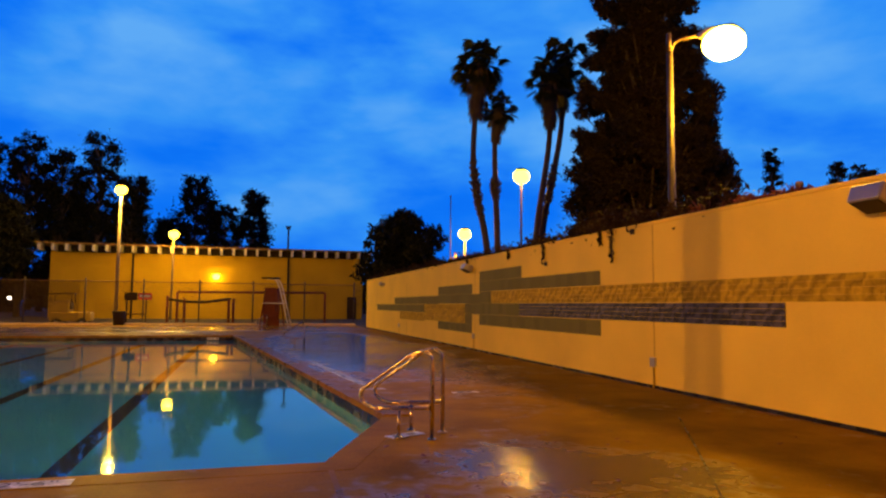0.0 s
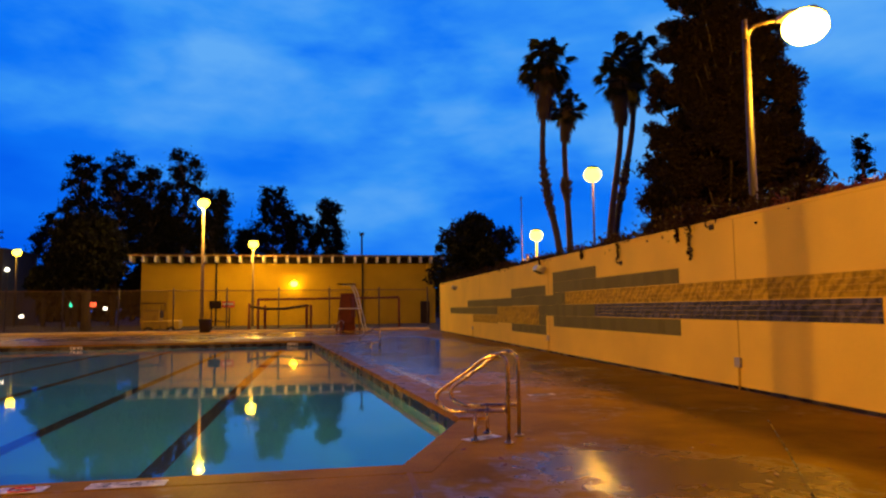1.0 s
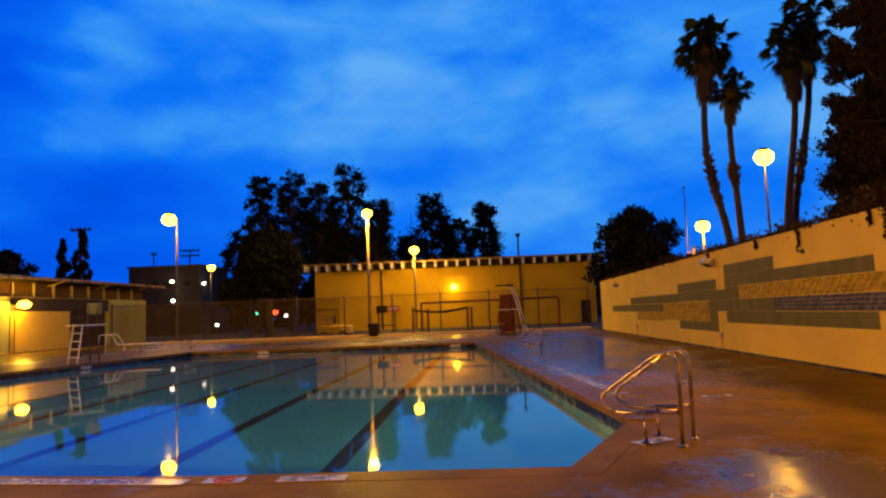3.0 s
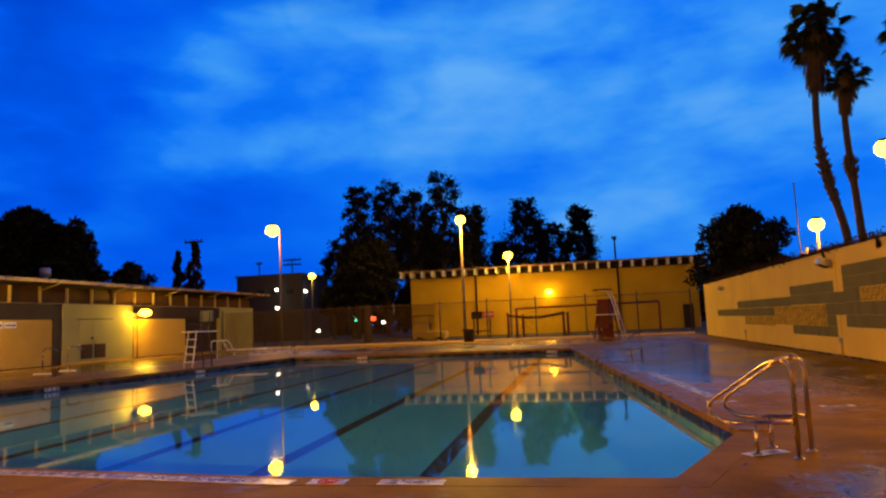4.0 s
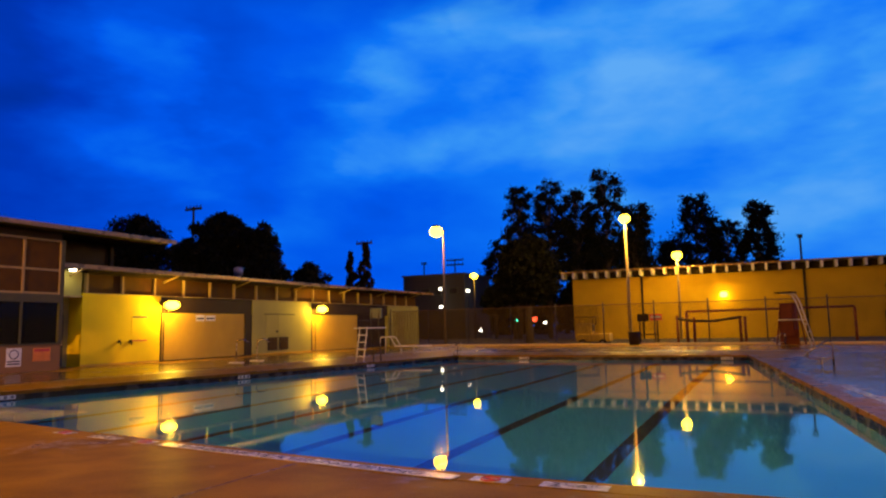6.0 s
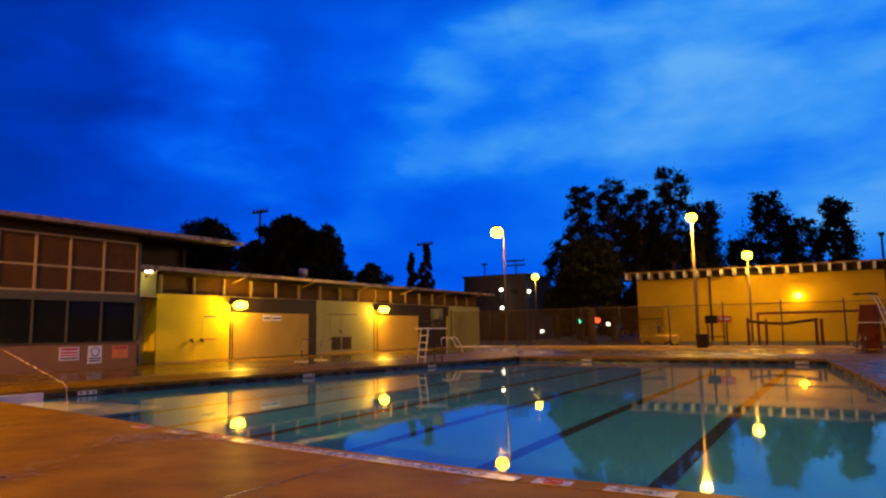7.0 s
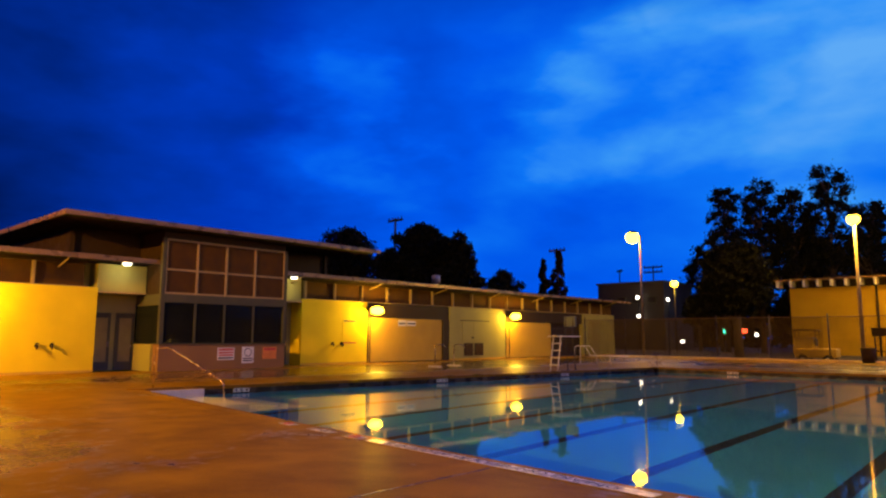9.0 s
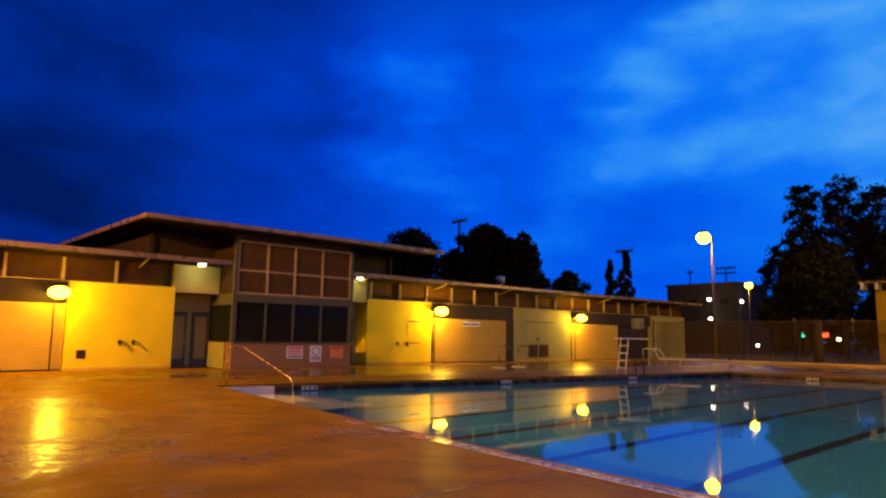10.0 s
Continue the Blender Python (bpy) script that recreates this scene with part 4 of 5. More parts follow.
bd = part("body", B(-12.9, -10.4, 49.7, 50.9, 0.15, 0.75, 0.08), M_SHUT, t)
part("cab", B(-12.9, -11.7, 49.75, 50.85, 0.7, 1.5, 0.1), M_SHUT, t)
part("windscreen", B(-11.72, -11.66, 49.85, 50.75, 0.9, 1.4), M_DKMETAL, t)
part("canopy", B(-12.95, -11.5, 49.7, 50.9, 1.92, 2.0, 0.02), M_BROWN, t)
for x in (-12.85, -11.6):
    for y in (49.78, 50.82):
        part("canopy_post", T([(x, y, 1.4), (x, y, 1.95)], 0.03, 6), M_DKMETAL, t)
for x in (-12.4, -10.9):
    for y in (49.68, 50.92):
        w = part("wheel", T([(x, y - 0.1, 0.02), (x, y + 0.1, 0.02)], 0.32, 16), M_DKMETAL, t)
        part("rim", T([(x, y - 0.11, 0.02), (x, y + 0.11, 0.02)], 0.16, 12), M_GALV, w)

# ---- street beyond: low block, signals, small lights ----
fb = thing("far_office_block", (-46, 91, -0.3), "dark flat-roofed block across the street", "building")
part("wall", B(-50.3, -40.0, 91, 101, -0.3, 9.2), M_FARWALL, fb)
part("parapet", B(-50.5, -39.8, 90.8, 101.2, 9.2, 9.45), M_FARWALL, fb)
for k in range(4):
    w = part("window", B(-49.4 + k * 2.3, -48.0 + k * 2.3, 90.9, 91.0, 6.3, 7.3), M_GREY, fb)
    part("pane", B(-49.3 + k * 2.3, -48.1 + k * 2.3, 90.87, 90.9, 6.4, 7.2), M_DKMETAL, w)
for x, y, z, m, lab in ((-33.0, 94.4, 2.4, M_GREEN, "green traffic signal glowing beyond the fence"), (-31.1, 95.0, 2.4, M_REDL, "red stop signal glowing beyond the fence")):
    t = thing("traffic_signal", (x, y, -0.3), lab, "traffic light", "traffic lights")
    part("pole", T([(x, y + 0.2, -0.3), (x, y + 0.2, 3.2)], 0.08, 8), M_DKMETAL, t)
    h = part("housing", B(x - 0.4, x + 0.4, y, y + 0.3, 1.75, 2.95, 0.05), M_DKMETAL, t)
    part("lens", B(x - (0.35 if m is M_GREEN else 0.8), x + (0.35 if m is M_GREEN else 0.8), y - 0.15, y, z - 0.3, z + 0.3, 0.1), m, h)
for x, y, z in ((-43.5, 90.0, 7.1), (-43.4, 90.0, 4.45), (-39.9, 92.0, 6.8), (-36.8, 93.0, 5.55), (-29.3, 95.6, 1.85), (-38.2, 92.5, 0.9)):
    t = thing("area_light", (x, y, -0.3), "small white area light glowing across the street", "street lamp", "distant lights")
    part("pole", T([(x, y + 0.2, -0.3), (x, y + 0.2, z)], 0.06, 6), M_DKMETAL, t)
    part("lens", lens_ball((x, y, z), 0.26, 0.8), M_FARL, t)


def utility_pole(x, y, top, arm, n=1):
    t = thing("utility_pole", (x, y, -0.3), "wooden utility pole with crossarm against the sky", "utility pole", "utility poles")
    part("pole", T([(x, y, -0.3), (x, y, top + 0.3)], (0.2, 0.12), 8), M_BARK, t)
    for k in range(n):
        c = part("crossarm", B(x - arm, x + arm, y - 0.1, y + 0.1, top - 0.15 - k * 0.9, top + 0.1 - k * 0.9), M_BARK, t)
        for q in (-0.9, -0.4, 0.4, 0.9):
            part("insulator", T([(x + q * arm, y, top + 0.1 - k * 0.9), (x + q * arm, y, top + 0.4 - k * 0.9)], 0.07, 6), M_DKMETAL, c)


utility_pole(-57.65, 55.5, 15.3, 1.2)
utility_pole(-50.7, 80.4, 13.5, 1.3)
utility_pole(-53.9, 118.3, 14.4, 1.8, 2)
utility_pole(-63.9, 124.6, 14.7, 0.6)
utility_pole(4.7, 100.0, 12.4, 0.3)

# ---- vegetation ----
rng = np.random.default_rng(7)


def leaf_cloud(centres, radii, n, size, droop=0.0, tight=False):
    """Many small leaf blades in clumps: quads turned at random."""
    c = np.asarray(centres, float)
    r = np.asarray(radii, float)
    vol = r.prod(1) ** 0.67
    pick = rng.choice(len(c), n, p=vol / vol.sum())
    d = rng.normal(size=(n, 3))
    d /= np.linalg.norm(d, axis=1)[:, None]
    rad = np.abs(rng.normal(0.0, 0.62, (n, 1)))
    if tight:
        rad = rng.uniform(0.0, 1.0, (n, 1)) ** 0.42
    p = c[pick] + d * rad * r[pick] * rng.uniform(0.85, 1.12, (n, 1))
    u = rng.normal(size=(n, 3))
    u[:, 2] -= droop
    u /= np.linalg.norm(u, axis=1)[:, None]
    w = np.cross(u, rng.normal(size=(n, 3)))
    w /= np.linalg.norm(w, axis=1)[:, None]
    s = size * rng.uniform(0.6, 1.4, (n, 1))
    a, b, e, f = p - u * s, p + w * s * 0.4, p + u * s, p - w * s * 0.4
    v = np.stack([a, b, e, f], 1).reshape(-1, 3)
    i = np.arange(n) * 4
    return v, np.stack([i, i + 1, i + 2, i + 3], 1)


def tree(x, y, height, width, label, n=6000, size=0.3, material=M_LEAF, clumps=34, low=0.25, shape="round", trunk=0.3, lean=0.0, base=-0.3):
    t = thing("tree", (x, y, base), label, "tree", "trees")
    H = height - base
    bm = bmesh.new()
    tube(bm, [(x, y, base), (x + lean * 0.3, y, base + H * 0.35), (x + lean * 0.7, y, base + H * 0.65), (x + lean, y, base + H * 0.92)], (trunk, trunk * 0.75, trunk * 0.45, 0.05), 8)
    cs, rs = [], []
    for k in range(clumps):
        h = low + (1 - low) * (k + rng.uniform(0.1, 0.9)) / clumps
        q = (h - low) / (1 - low)
        if shape == "round":
            env = math.sqrt(max(0.02, 1 - (2 * q - 0.95) ** 2))
        elif shape == "cone":
            env = 0.22 + 0.78 * (1 - q) ** 0.8
        elif shape == "column":
            env = min(1.0, 0.5 + 2 * q) * (1 - q) ** 0.45 + 0.06
        elif shape == "spire":
            env = min(1.0, 1.1 * (1 - q) ** 0.55) * rng.uniform(0.82, 1.06)
        else:
            env = 0.35 + 0.65 * math.sin(math.pi * min(1, q * 0.8 + 0.12)) * rng.uniform(0.7, 1.1)
        a, rr = rng.uniform(0, 2 * math.pi), width / 2 * env * (rng.uniform(0.35, 0.85) if shape != "spire" else rng.uniform(0.5, 0.92))
        p = (x + lean * h + rr * math.cos(a), y + rr * math.sin(a), base + H * h)
        sz = width * rng.uniform(0.5, 1.15) * (0.5 + 0.5 * env) / (min(clumps, 300) ** 0.42) * (1.35 if shape == "airy" else 1.0)
        cs.append(p)
        rs.append((sz, sz, sz * (0.75 if shape != "column" else 1.6)))
        if k % 2 == 0:
            tube(bm, [(x + lean * h * 0.8, y, base + H * max(0.12, h - 0.14)), p], (trunk * (0.28 if material is M_LEAF else 0.12), 0.02), 5)
    if shape in ("round", "spire"):
        for k in range(7):
            q = 0.1 + 0.75 * k / 6
            sz = width * 0.3 * (math.sqrt(max(0.1, 1 - (2 * q - 0.95) ** 2)) if shape == "round" else (1 - q) ** 0.5)
            cs.append((x + lean * q, y, base + H * (low + (1 - low) * q)))
            rs.append((sz, sz, H * 0.1))
    part("trunk", bm, M_BARK, t)
    v, f = leaf_cloud(cs, rs, n, size, 0.6 if shape == "airy" else 0.0, shape in ("round", "spire", "column"))
    soup("crown", v, f, material, t)
    return t


def palm(y, low, mid, hub, label, r=1.6, base=-0.3, skirt=2.4, boots=None):
    """A tall fan palm: bowed trunk through low, mid and hub (x, z), old frond boots, a dead skirt and fan fronds."""
    foot_x = low[0] + (low[0] - mid[0]) * 0.35
    t = thing("palm_tree", (foot_x, y, base), label, "palm tree", "fan palms")
    ctl = [Vector((foot_x, y, base)), Vector((low[0], y, low[1])), Vector((mid[0], y, mid[1])), Vector((hub[0], y, hub[1]))]

    def along(z):
        ks = [(c.z, c.x) for c in ctl]
        n = len(ks)
        sl = [(ks[min(i + 1, n - 1)][1] - ks[max(i - 1, 0)][1]) / (ks[min(i + 1, n - 1)][0] - ks[max(i - 1, 0)][0]) for i in range(n)]
        for i in range(n - 1):
            (z0, x0), (z1, x1) = ks[i], ks[i + 1]
            if z <= z1 or i == n - 2:
                u, h = (z - z0) / (z1 - z0), z1 - z0
                return x0 * (1 + 2 * u) * (1 - u) ** 2 + sl[i] * h * u * (1 - u) ** 2 + x1 * u * u * (3 - 2 * u) + sl[i + 1] * h * u * u * (u - 1)

    zs = np.linspace(base, hub[1], 40)
    bm = bmesh.new()
    tube(bm, [(along(z), y, z) for z in zs], [0.22 - 0.002 * k + 0.012 * (k % 2) for k in range(40)], 10)
    trunk = part("trunk", bm, M_BARK, t)
    if boots:
        bm = bmesh.new()
        for k in range(150):
            z, a = rng.uniform(*boots), rng.uniform(0, 6.28)
            c = Vector((along(z) + math.cos(a) * 0.15, y + math.sin(a) * 0.15, z))
            ln = rng.uniform(0.12, 0.26) * math.sin(math.pi * (0.15 + 0.7 * (z - boots[0]) / (boots[1] - boots[0])))
            tube(bm, [c, c + Vector((math.cos(a) * ln, math.sin(a) * ln, ln * 1.1))], (0.07, 0.03), 4)
        part("bark_sleeve", bm, M_SKIRT, trunk, "rough old frond stubs")
    vv, ff, dv, df = [], [], [], []
    top = ctl[-1]
    for k in range(42):
        q = (k + 0.5) / 30 if k < 30 else (k - 29.5) / 12
        a, el = k * 2.39996 + rng.uniform(-0.2, 0.2), 1.3 - 2.3 * q + rng.uniform(-0.12, 0.12)
        d = Vector((math.cos(a) * math.cos(el), math.sin(a) * math.cos(el), math.sin(el)))
        foot = top + d * r * (rng.uniform(0.42, 0.70) if k < 30 else rng.uniform(0.04, 0.22)) + Vector((0, 0, -0.05 * r))
        side = d.cross(Vector((0, 0, 1))).normalized()
        side = (side + side.cross(d) * rng.uniform(-0.8, 0.8)).normalized()
        i = len(vv)
        vv += [top + side * 0.04, top - side * 0.04, foot - side * 0.03, foot + side * 0.03]
        ff.append((i, i + 1, i + 2, i + 3))
        for b in range(19):
            g = (b / 18 - 0.5) * 3.3
            bl = r * 0.44 * (1 - 0.28 * abs(g) / 1.65) * rng.uniform(0.9, 1.08)
            bd = (d * math.cos(g) + side * math.sin(g)).normalized()
            sag = Vector((0, 0, -bl))
            mid_ = foot + bd * bl * 0.62 + sag * 0.06
            tip = foot + bd * bl * 0.97 + sag * 0.34
            wv = (d * -math.sin(g) + side * math.cos(g)) * bl * 0.075
            i = len(vv)
            vv += [foot, mid_ + wv, tip, mid_ - wv]
            ff.append((i, i + 1, i + 2, i + 3))
    soup("crown", vv, ff, M_PALM, t, "dark green fan fronds")
    for k in range(520):
        a, q = rng.uniform(0, 6.28), rng.uniform(0, 1) ** 0.8
        rad = r * (0.46 - 0.26 * q) * rng.uniform(0.35, 1.05)
        z = top.z - 0.05 - q * skirt
        cx = along(z)
        p = Vector((cx + math.cos(a) * rad * 0.75, y + math.sin(a) * rad * 0.75, z))
        e = p + Vector((math.cos(a) * rad * 0.3, math.sin(a) * rad * 0.3, -rng.uniform(0.45, 0.9)))
        w = Vector((-math.sin(a), math.cos(a), 0)) * 0.075
        i = len(dv)
        dv += [p + w, p - w, e - w * 0.3, e + w * 0.3]
        df.append((i, i + 1, i + 2, i + 3))
    soup("skirt", dv, df, M_SKIRT, t, "hanging dead fronds")


palm(37.7, (13.33, 4.9), (12.47, 9.6), (12.82, 16.0), "tall fan palm with a bowed shaggy trunk", 2.05, skirt=2.9, boots=(6.6, 10.0))
palm(38.6, (14.34, 5.4), (14.15, 11.2), (14.40, 13.7), "shorter fan palm beside the tall one", 1.4, skirt=1.6, boots=(7.9, 9.2))
palm(37.0, (16.25, 5.8), (17.1, 11.6), (17.1, 15.2), "leaning fan palm with thin trunk", 1.85, skirt=2.4)
palm(37.9, (17.05, 6.1), (18.3, 12.4), (18.45, 16.7), "tall leaning fan palm with orange-lit trunk", 2.05, skirt=2.6, boots=(6.8, 10.2))

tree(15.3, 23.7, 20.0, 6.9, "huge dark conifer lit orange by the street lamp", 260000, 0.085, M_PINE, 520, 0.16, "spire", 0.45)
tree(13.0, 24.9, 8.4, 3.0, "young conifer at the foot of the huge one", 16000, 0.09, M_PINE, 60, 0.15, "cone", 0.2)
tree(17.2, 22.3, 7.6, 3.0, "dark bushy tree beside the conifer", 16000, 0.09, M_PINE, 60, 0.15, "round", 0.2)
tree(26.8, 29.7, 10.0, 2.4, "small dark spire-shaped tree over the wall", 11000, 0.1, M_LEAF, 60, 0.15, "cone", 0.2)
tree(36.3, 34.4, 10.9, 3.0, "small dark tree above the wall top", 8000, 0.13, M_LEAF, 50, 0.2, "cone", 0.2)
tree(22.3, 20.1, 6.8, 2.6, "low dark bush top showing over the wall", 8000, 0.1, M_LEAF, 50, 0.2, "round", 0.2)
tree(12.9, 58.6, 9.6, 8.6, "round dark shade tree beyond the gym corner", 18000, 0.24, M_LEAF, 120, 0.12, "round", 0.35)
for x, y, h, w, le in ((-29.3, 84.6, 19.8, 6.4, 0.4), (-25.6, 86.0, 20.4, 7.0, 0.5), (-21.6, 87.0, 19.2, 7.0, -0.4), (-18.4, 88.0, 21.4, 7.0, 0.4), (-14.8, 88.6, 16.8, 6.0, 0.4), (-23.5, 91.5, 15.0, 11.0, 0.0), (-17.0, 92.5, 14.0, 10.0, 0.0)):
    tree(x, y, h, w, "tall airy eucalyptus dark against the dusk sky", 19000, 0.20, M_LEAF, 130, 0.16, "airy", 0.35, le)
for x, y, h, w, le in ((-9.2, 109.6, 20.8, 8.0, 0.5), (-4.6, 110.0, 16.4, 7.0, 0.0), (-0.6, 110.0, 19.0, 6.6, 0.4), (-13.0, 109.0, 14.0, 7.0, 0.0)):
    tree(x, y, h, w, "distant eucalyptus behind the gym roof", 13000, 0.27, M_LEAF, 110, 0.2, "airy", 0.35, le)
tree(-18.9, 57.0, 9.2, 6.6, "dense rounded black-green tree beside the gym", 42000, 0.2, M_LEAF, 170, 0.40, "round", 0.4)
for x, y, h in ((-39.4, 102.3, 15.4), (-36.6, 103.2, 15.0), (-34.2, 103.0, 12.0)):
    tree(x, y, h, 4.4, "thin distant tree over the street", 4500, 0.26, M_LEAF, 60, 0.3, "airy", 0.25)
for x, y, h in ((-30.5, 86, 7.8), (-34.0, 88, 7.0)):
    tree(x, y, h, 5.0, "dark street tree near the yellow lamp", 8000, 0.22, M_LEAF, 60, 0.5, "round", 0.25)
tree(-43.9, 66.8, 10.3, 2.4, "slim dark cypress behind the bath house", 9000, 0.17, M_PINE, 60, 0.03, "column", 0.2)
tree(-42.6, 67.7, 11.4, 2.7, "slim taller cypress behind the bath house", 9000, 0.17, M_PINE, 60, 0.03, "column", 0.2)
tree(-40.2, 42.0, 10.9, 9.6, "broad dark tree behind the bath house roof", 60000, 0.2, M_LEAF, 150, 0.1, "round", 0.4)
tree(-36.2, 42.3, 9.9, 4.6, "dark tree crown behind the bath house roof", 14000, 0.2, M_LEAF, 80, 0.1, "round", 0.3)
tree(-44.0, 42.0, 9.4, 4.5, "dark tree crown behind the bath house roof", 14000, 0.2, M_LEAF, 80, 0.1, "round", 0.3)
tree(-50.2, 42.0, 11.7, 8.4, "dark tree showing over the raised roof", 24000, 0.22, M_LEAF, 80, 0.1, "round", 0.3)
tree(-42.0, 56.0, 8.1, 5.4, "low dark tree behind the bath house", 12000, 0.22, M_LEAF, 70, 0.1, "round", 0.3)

# dark hedge and tree line far beyond the street
cs, rs = [], []
for k in range(240):
    x = -150 + 230 * (k + rng.uniform(0, 1)) / 240
    h = 4.2 + 1.2 * math.sin(x * 0.13) + rng.uniform(0, 1.4)
    cs.append((x, 128 + rng.uniform(-3, 3), h * 0.5))
    rs.append((2.2, 2.0, h * 0.75))
# unseen eastern run, added to darken window reflections and block low sky
for k in range(150):
    q = (k + rng.uniform(0, 1)) / 150
    cs.append((58 + rng.uniform(-3, 3), -90 + 150 * q, 4.0))
    rs.append((2.5, 2.2, 4.5))
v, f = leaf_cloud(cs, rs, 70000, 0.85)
tagged(soup("distant_trees", v, f, M_LEAF), "low dark tree line beyond the street, with an added unseen eastern run", "trees", kind="stuff")

# small things seen over the wall
p = thing("vent_pipe", (17.35, 18.0, -0.3), "short rusty vent pipe rising behind the wall", "pipe")
part("pipe", T([(17.35, 18.0, -0.3), (17.35, 18.0, 5.45)], 0.10, 10), M_RUST, p)
part("cap", T([(17.35, 18.0, 5.45), (17.35, 18.0, 5.6)], (0.14, 0.12), 10), M_RUST, p)
cs = [(WX + 0.35 + rng.uniform(-0.15, 0.25), rng.uniform(7.4, 9.6), 2.96 + rng.uniform(0, 0.06)) for k in range(30)]
v, f = leaf_cloud(cs, [(0.16, 0.2, 0.1)] * 30, 2600, 0.045)
fl = thing("flowering_bush", (WX + 0.4, 9.2, 2.92), "low red-flowering bush on the wall top", "bush")
part("stem", T([(WX + 0.12, 8.0, 2.93), (WX + 0.3, 9.2, 3.0), (WX + 0.2, 10.4, 2.95)], 0.02, 6), M_BARK, fl)
soup("blossom", v, f, M_FLOWER, fl, "dull red blossom")

# ivy along the wall top, with hanging strands
cs, rs = [], []
for k in range(150):
    y = 8.6 + 33 * (k + rng.uniform(0, 1)) / 150
    h = (0.2 if y < 14 else 0.09) + 0.1 * math.sin(y * 0.9) ** 2 + 0.06 * rng.uniform(0, 1)
    cs.append((WX + 0.25 + rng.uniform(-0.15, 0.35), y, 2.92 + h * 0.5))
    rs.append((0.3, 0.32, h))
v, f = leaf_cloud(cs, rs, 16000, 0.055)
hedge = tagged(soup("ivy_hedge", v, f, M_IVY), "ragged dark ivy spilling along the wall top", "ivy", kind="stuff")
for y, ln in ((11.68, 0.6), (12.15, 0.25), (14.9, 0.35), (20.9, 0.2), (17.2, 0.18)):
    cs = [(WX - 0.05 + rng.uniform(-0.02, 0.02), y + rng.uniform(-0.03, 0.03), 2.9 - ln * q) for q in np.linspace(0, 1, 14)]
    v, f = leaf_cloud(cs, [(0.04, 0.05, 0.04)] * 14, 160, 0.035)
    s = thing("ivy_strand", (WX, y, 2.9), "thin ivy strand hanging down the cream wall", "ivy", "ivy strands")
    part("stem", T([(WX - 0.03, y, 2.92), (WX - 0.05, y, 2.9 - ln)], 0.008, 5), M_BARK, s)
    soup("leaves", v, f, M_IVY, s)

# fallen leaves on the wet deck
v, f = [], []
for k in range(70):
    x, y = rng.uniform(1.2, 6.4), rng.uniform(3.6, 11.5)
    a, s = rng.uniform(0, 6.28), rng.uniform(0.025, 0.05)
    u, w = np.array((math.cos(a), math.sin(a), 0)) * s, np.array((-math.sin(a), math.cos(a), 0)) * s * 0.6
    p, i = np.array((x, y, 0.008)), len(v)
    v += [p - u, p + w, p + u + np.array((0, 0, 0.012)), p - w]
    f.append((i, i + 1, i + 2, i + 3))
tagged(soup("fallen_leaves", v, f, mat("red_brown_leaf", (0.16, 0.035, 0.012), 0.5)), "scattered red-brown leaves on the wet deck", "leaves", kind="stuff")

# ---- painted tiles and lettering on the coping ----
def lettering(body, size, m):
    cu_ = bpy.data.curves.new("lettering", "FONT")
    cu_.body, cu_.size, cu_.extrude, cu_.align_x, cu_.align_y = body, size, 0.001, "LEFT", "BOTTOM_BASELINE"
    ob = bpy.data.objects.new("lettering", cu_)
    scene.collection.objects.link(ob)
    me = bpy.data.meshes.new_from_object(ob.evaluated_get(bpy.context.evaluated_depsgraph_get()))
    bpy.data.objects.remove(ob)
    me.transform(m)
    return me


def edge_y(x):
    """The pool edge's y at x along the near side."""
    pts = sorted(POOL[3:])
    for (x0, y0), (x1, y1) in zip(pts, pts[1:]):
        if x0 <= x <= x1:
            return y0 + (y1 - y0) * (x - x0) / (x1 - x0), math.degrees(math.atan2(y1 - y0, x1 - x0))
    return 6.1, 0.0


def deck_tile(x, width, label, text="", symbol=False, wide=0.18, inset=0.225, stretch=1.0):
    y, turn = edge_y(x)
    t = tagged(new("depth_marker"), label, "pool marker", "pool edge markers")
    m = pose(x, y - inset, 0.009, 0, 0, turn)
    n = max(1, round(width / 0.15))
    for k in range(n):
        a = -width / 2 + width * k / n
        part("tile", B(a + 0.003, a + width / n - 0.003, -wide / 2, wide / 2, 0, 0.004), M_WTILE, t)
    if text:
        size, cur, row = wide * 0.95, 0.0, []
        for ch in text:
            if ch == " ":
                cur += size * 0.16
                continue
            me = lettering(ch, size, Matrix.Diagonal((stretch, 1, 1, 1)))
            xs_ = [q.co.x for q in me.vertices]
            me.transform(Matrix.Translation((cur - min(xs_), -size * 0.34, 0.006)))
            cur += max(xs_) - min(xs_) + size * 0.11
            me.materials.clear()
            me.materials.append(M_INK)
            row.append(me)
        for me in row:
            me.transform(Matrix.Translation((-cur / 2, 0, 0)))
            o = new("letter", me)
            o.parent = t
    if symbol:
        r = wide * 0.42
        part("ring", T([(r * 1.2 * math.cos(a), r * math.sin(a), 0.006) for a in np.linspace(0, 2 * math.pi, 26)], 0.009, 6), M_REDINK, t, "red prohibition ring")
        part("bar", T([(-r * 0.8, r * 0.7, 0.006), (r * 0.8, -r * 0.7, 0.006)], 0.008, 6), M_REDINK, t)
        part("figure_bar", B(-r * 0.5, r * 0.6, -0.015, 0.015, 0.004, 0.007), M_INK, t)
    t.matrix_basis = m
    return t


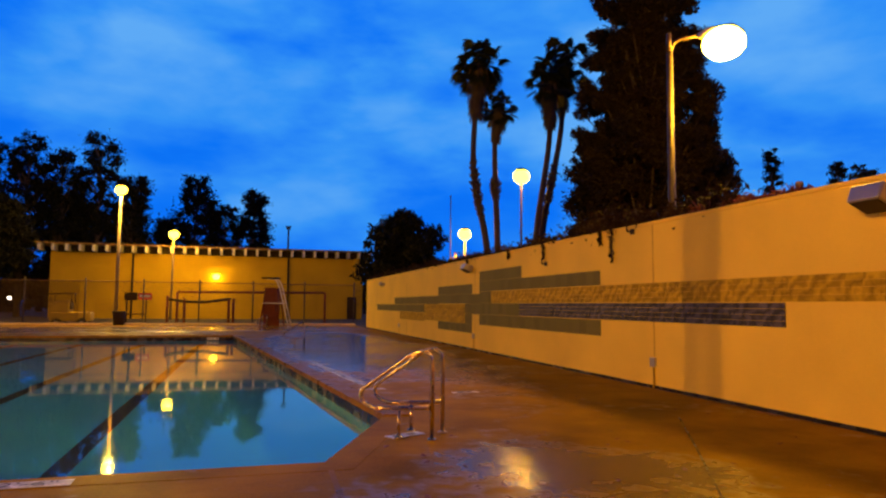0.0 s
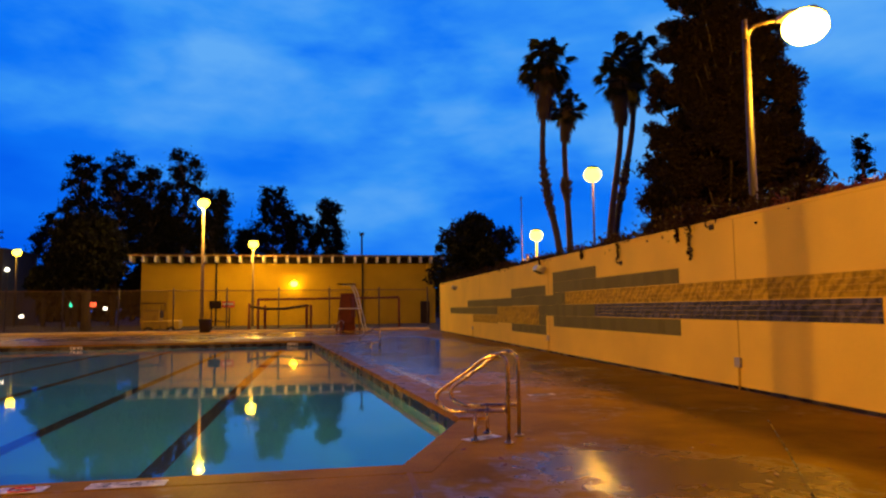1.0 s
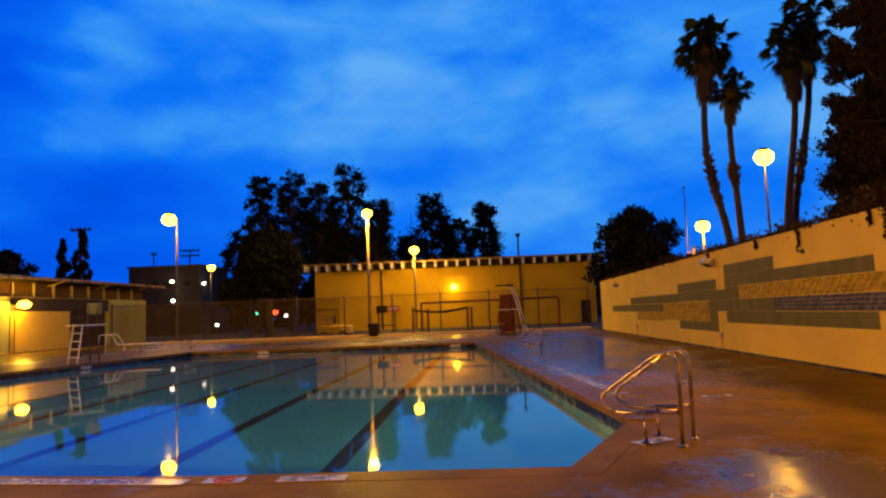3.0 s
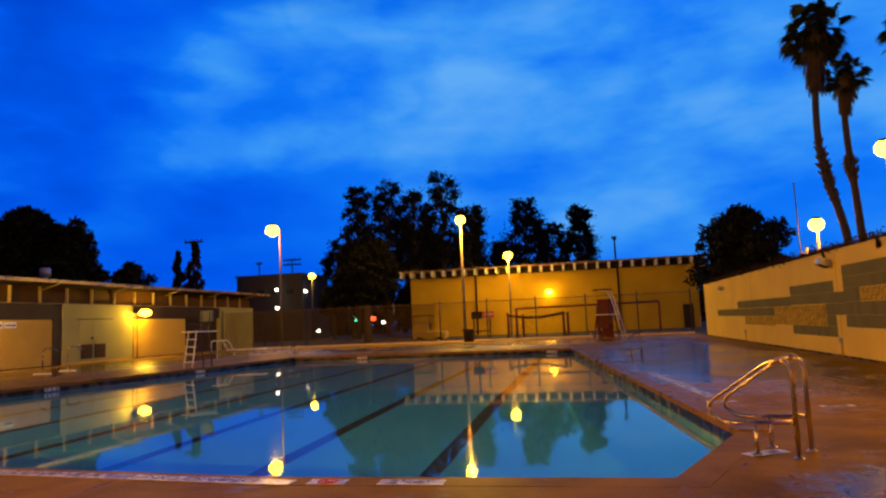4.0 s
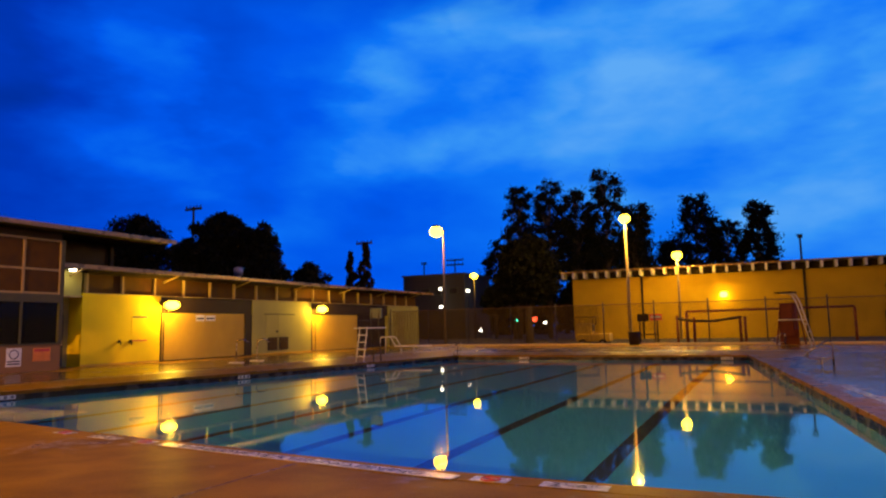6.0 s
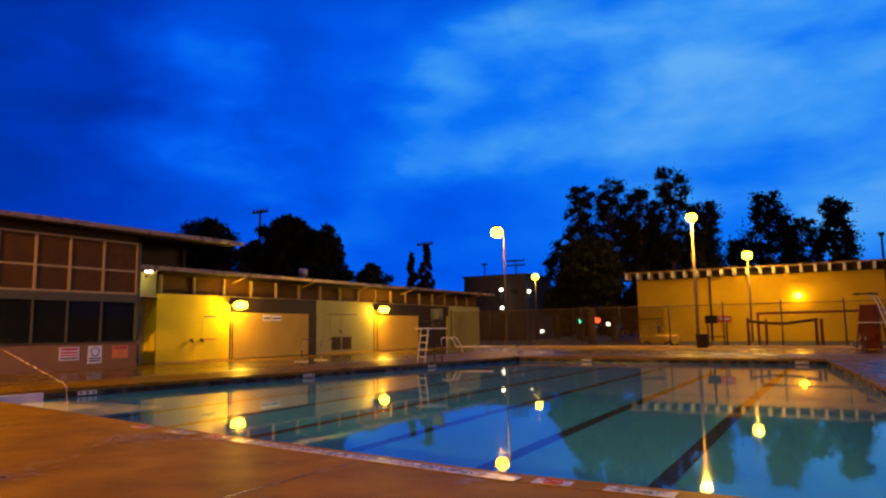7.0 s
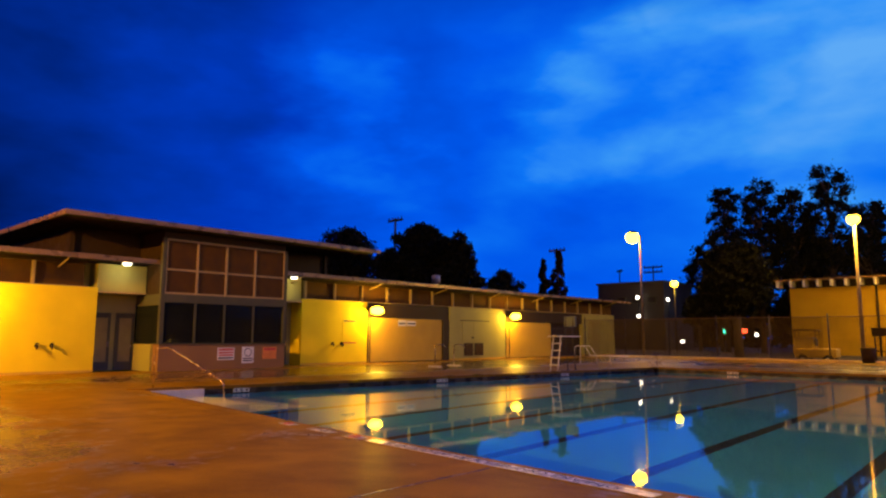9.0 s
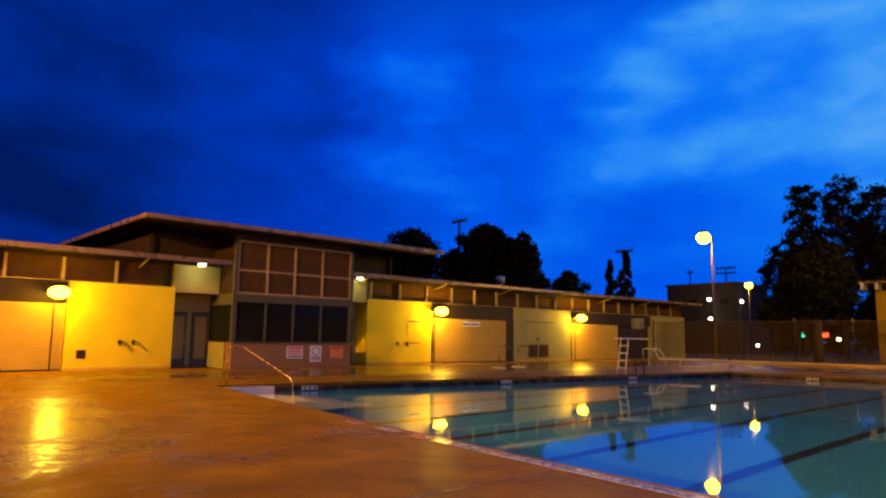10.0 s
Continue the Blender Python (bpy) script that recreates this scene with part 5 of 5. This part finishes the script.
deck_tile(-1.6, 0.60, "white depth marker tiles lettered on the coping", "2'-6\"", stretch=1.35)
deck_tile(-2.38, 0.36, "white tile with a red no-diving ring", symbol=True)
deck_tile(-4.85, 4.3, "long white warning tile strip lettered on the coping", "SHALLOW  WATER-NO  DIVING", stretch=1.55)
deck_tile(-7.35, 0.36, "white tile with a red no-diving ring", symbol=True)
deck_tile(-8.2, 0.6, "white depth marker tiles lettered on the coping", "2'-6\"", stretch=1.35)
deck_tile(-9.2, 0.36, "white tile with a red no-diving ring", symbol=True)
for x, y, turn in ((1.62, 7.2, -62), (3.35, 10.5, -85), (1.95, 11.2, -84)):
    t = tagged(new("depth_marker"), "worn white depth marker tiles set in the deck", "pool marker", "deck markers")
    for k in range(3):
        part("tile", B(-0.22 + k * 0.15, -0.075 + k * 0.15, -0.08, 0.08, 0, 0.004), M_WTILE, t)
    for k in range(2):
        part("printed_bar", B(-0.14 + k * 0.17, -0.04 + k * 0.17, -0.045, 0.045, 0.004, 0.006), M_INK, t)
    t.matrix_basis = pose(x, y, 0.006, 0, 0, turn + 90)

# pale number tiles set upright in the dark gutter band
for x, y, turn in ((-1.6, 30.7, 0), (-10.5, 30.7, 0), (-17.17, 10.6, 81), (-16.0, 17.8, 81), (-14.96, 24.2, 81)):
    t = tagged(new("depth_marker"), "small white depth marker tiles in the gutter band", "pool marker", "far edge markers")
    for k in range(3):
        part("tile", B(-0.24 + k * 0.16, -0.09 + k * 0.16, -0.004, 0.018, -0.165, -0.065), M_WTILE, t)
        part("printed_bar", B(-0.2 + k * 0.16, -0.13 + k * 0.16, -0.007, -0.004, -0.145, -0.085), M_INK, t)
    t.matrix_basis = pose(x, y, 0, 0, 0, turn)
t = tagged(new("warning_strip"), "long worn white lettered tile strip along the pool deck", "pool marker", "deck markers")
for k in range(32):
    part("tile", B(k * 0.152, k * 0.152 + 0.148, -0.08, 0.08, 0, 0.004), M_WTILE, t)
    if k % 7 not in (0, 4):
        part("printed_bar", B(k * 0.152 + 0.03, k * 0.152 + 0.11, -0.05, 0.05, 0.004, 0.006), M_INK, t)
t.matrix_basis = pose(1.92, 11.85, 0.006, 0, 0, 96.1)

# joints in the deck
js = thing("deck_joints", (0, 0, 0), "dark control joints and cracks across the deck", "joints", kind="structure")


def joint(pts, w, m=None):
    bm = bmesh.new()
    for (x0, y0), (x1, y1) in zip(pts, pts[1:]):
        d = Vector((x1 - x0, y1 - y0)).normalized()
        n = Vector((-d.y, d.x)) * w / 2
        bm.faces.new([bm.verts.new((p[0], p[1], 0.004)) for p in ((x0 - n.x, y0 - n.y), (x1 - n.x, y1 - n.y), (x1 + n.x, y1 + n.y), (x0 + n.x, y0 + n.y))])
    for fc in bm.faces:
        if fc.normal.z < 0:
            fc.normal_flip()
    part("joint", bm, m or M_DARKTILE, js)


joint([(5.3, 7.6), (4.4, 6.05), (3.3, 4.2), (2.2, 2.3)], 0.02)
joint([(0.68, 5.84), (0.62, 3.0)], 0.05, M_COPE)
joint([(6.7, 13.6), (2.2, 10.4)], 0.015)
joint([(-4.6, 5.9), (-4.9, -2.0)], 0.015)
joint([(-11.2, 6.7), (-12.4, -2.0)], 0.015)

# ---- mural tiles, last ----
def tile_field(name, material, y0, y1, z0, z1, dy, dz, proud=0.012):
    ny, nz = max(1, round((y1 - y0) / dy)), max(1, round((z1 - z0) / dz))
    sy, sz = (y1 - y0) / ny, (z1 - z0) / nz
    first = None
    for i in range(ny):
        for j in range(nz):
            if first is None:
                first = part(name, B(WX - proud, WX, y0 + 0.002, y0 + sy - 0.002, z0 + 0.002, z0 + sz - 0.002), material, wall)
            else:
                o = first.copy()
                scene.collection.objects.link(o)
                o.location = first.location + Vector((0, i * sy, j * sz))


tile_field("grey_tile", M_TEAL, 12.22, 16.38, 1.84, 2.14, 0.3, 0.3)
tile_field("grey_tile", M_TEAL, 16.38, 19.75, 1.84, 2.46, 0.3, 0.31)
tile_field("grey_tile", M_TEAL, 12.22, 19.75, 0.82, 1.14, 0.3, 0.32)
tile_field("grey_tile", M_TEAL, 18.7, 19.75, 1.14, 1.84, 0.3, 0.35)
tile_field("grey_tile", M_TEAL, 16.5, 18.7, 1.14, 1.48, 0.3, 0.34)
tile_field("grey_tile", M_TEAL, 20.5, 24.55, 1.47, 2.1, 0.34, 0.32)
tile_field("grey_tile", M_TEAL, 20.5, 24.55, 0.53, 0.82, 0.34, 0.3)
tile_field("grey_tile", M_TEAL, 20.5, 21.2, 0.82, 1.47, 0.34, 0.32)
tile_field("grey_tile", M_TEAL, 19.75, 20.5, 1.14, 1.77, 0.38, 0.32)
tile_field("brown_tile", M_TEAL, 24.55, 32.7, 1.45, 1.77, 0.5, 0.32)
tile_field("brown_tile", M_TEAL, 26.75, 37.5, 1.12, 1.44, 0.55, 0.32)
tile_field("ochre_tile", M_OCHRE, 21.2, 26.73, 0.82, 1.45, 0.3, 0.21)
tile_field("ochre_tile", M_OCHRE, 26.75, 31.4, 0.76, 1.11, 0.4, 0.175)
tile_field("ochre_tile", M_OCHRE, 4.2, 18.7, 1.49, 1.83, 0.24, 0.085)
tile_field("blue_tile", M_BLUE, 7.32, 16.5, 1.15, 1.48, 0.24, 0.0825)
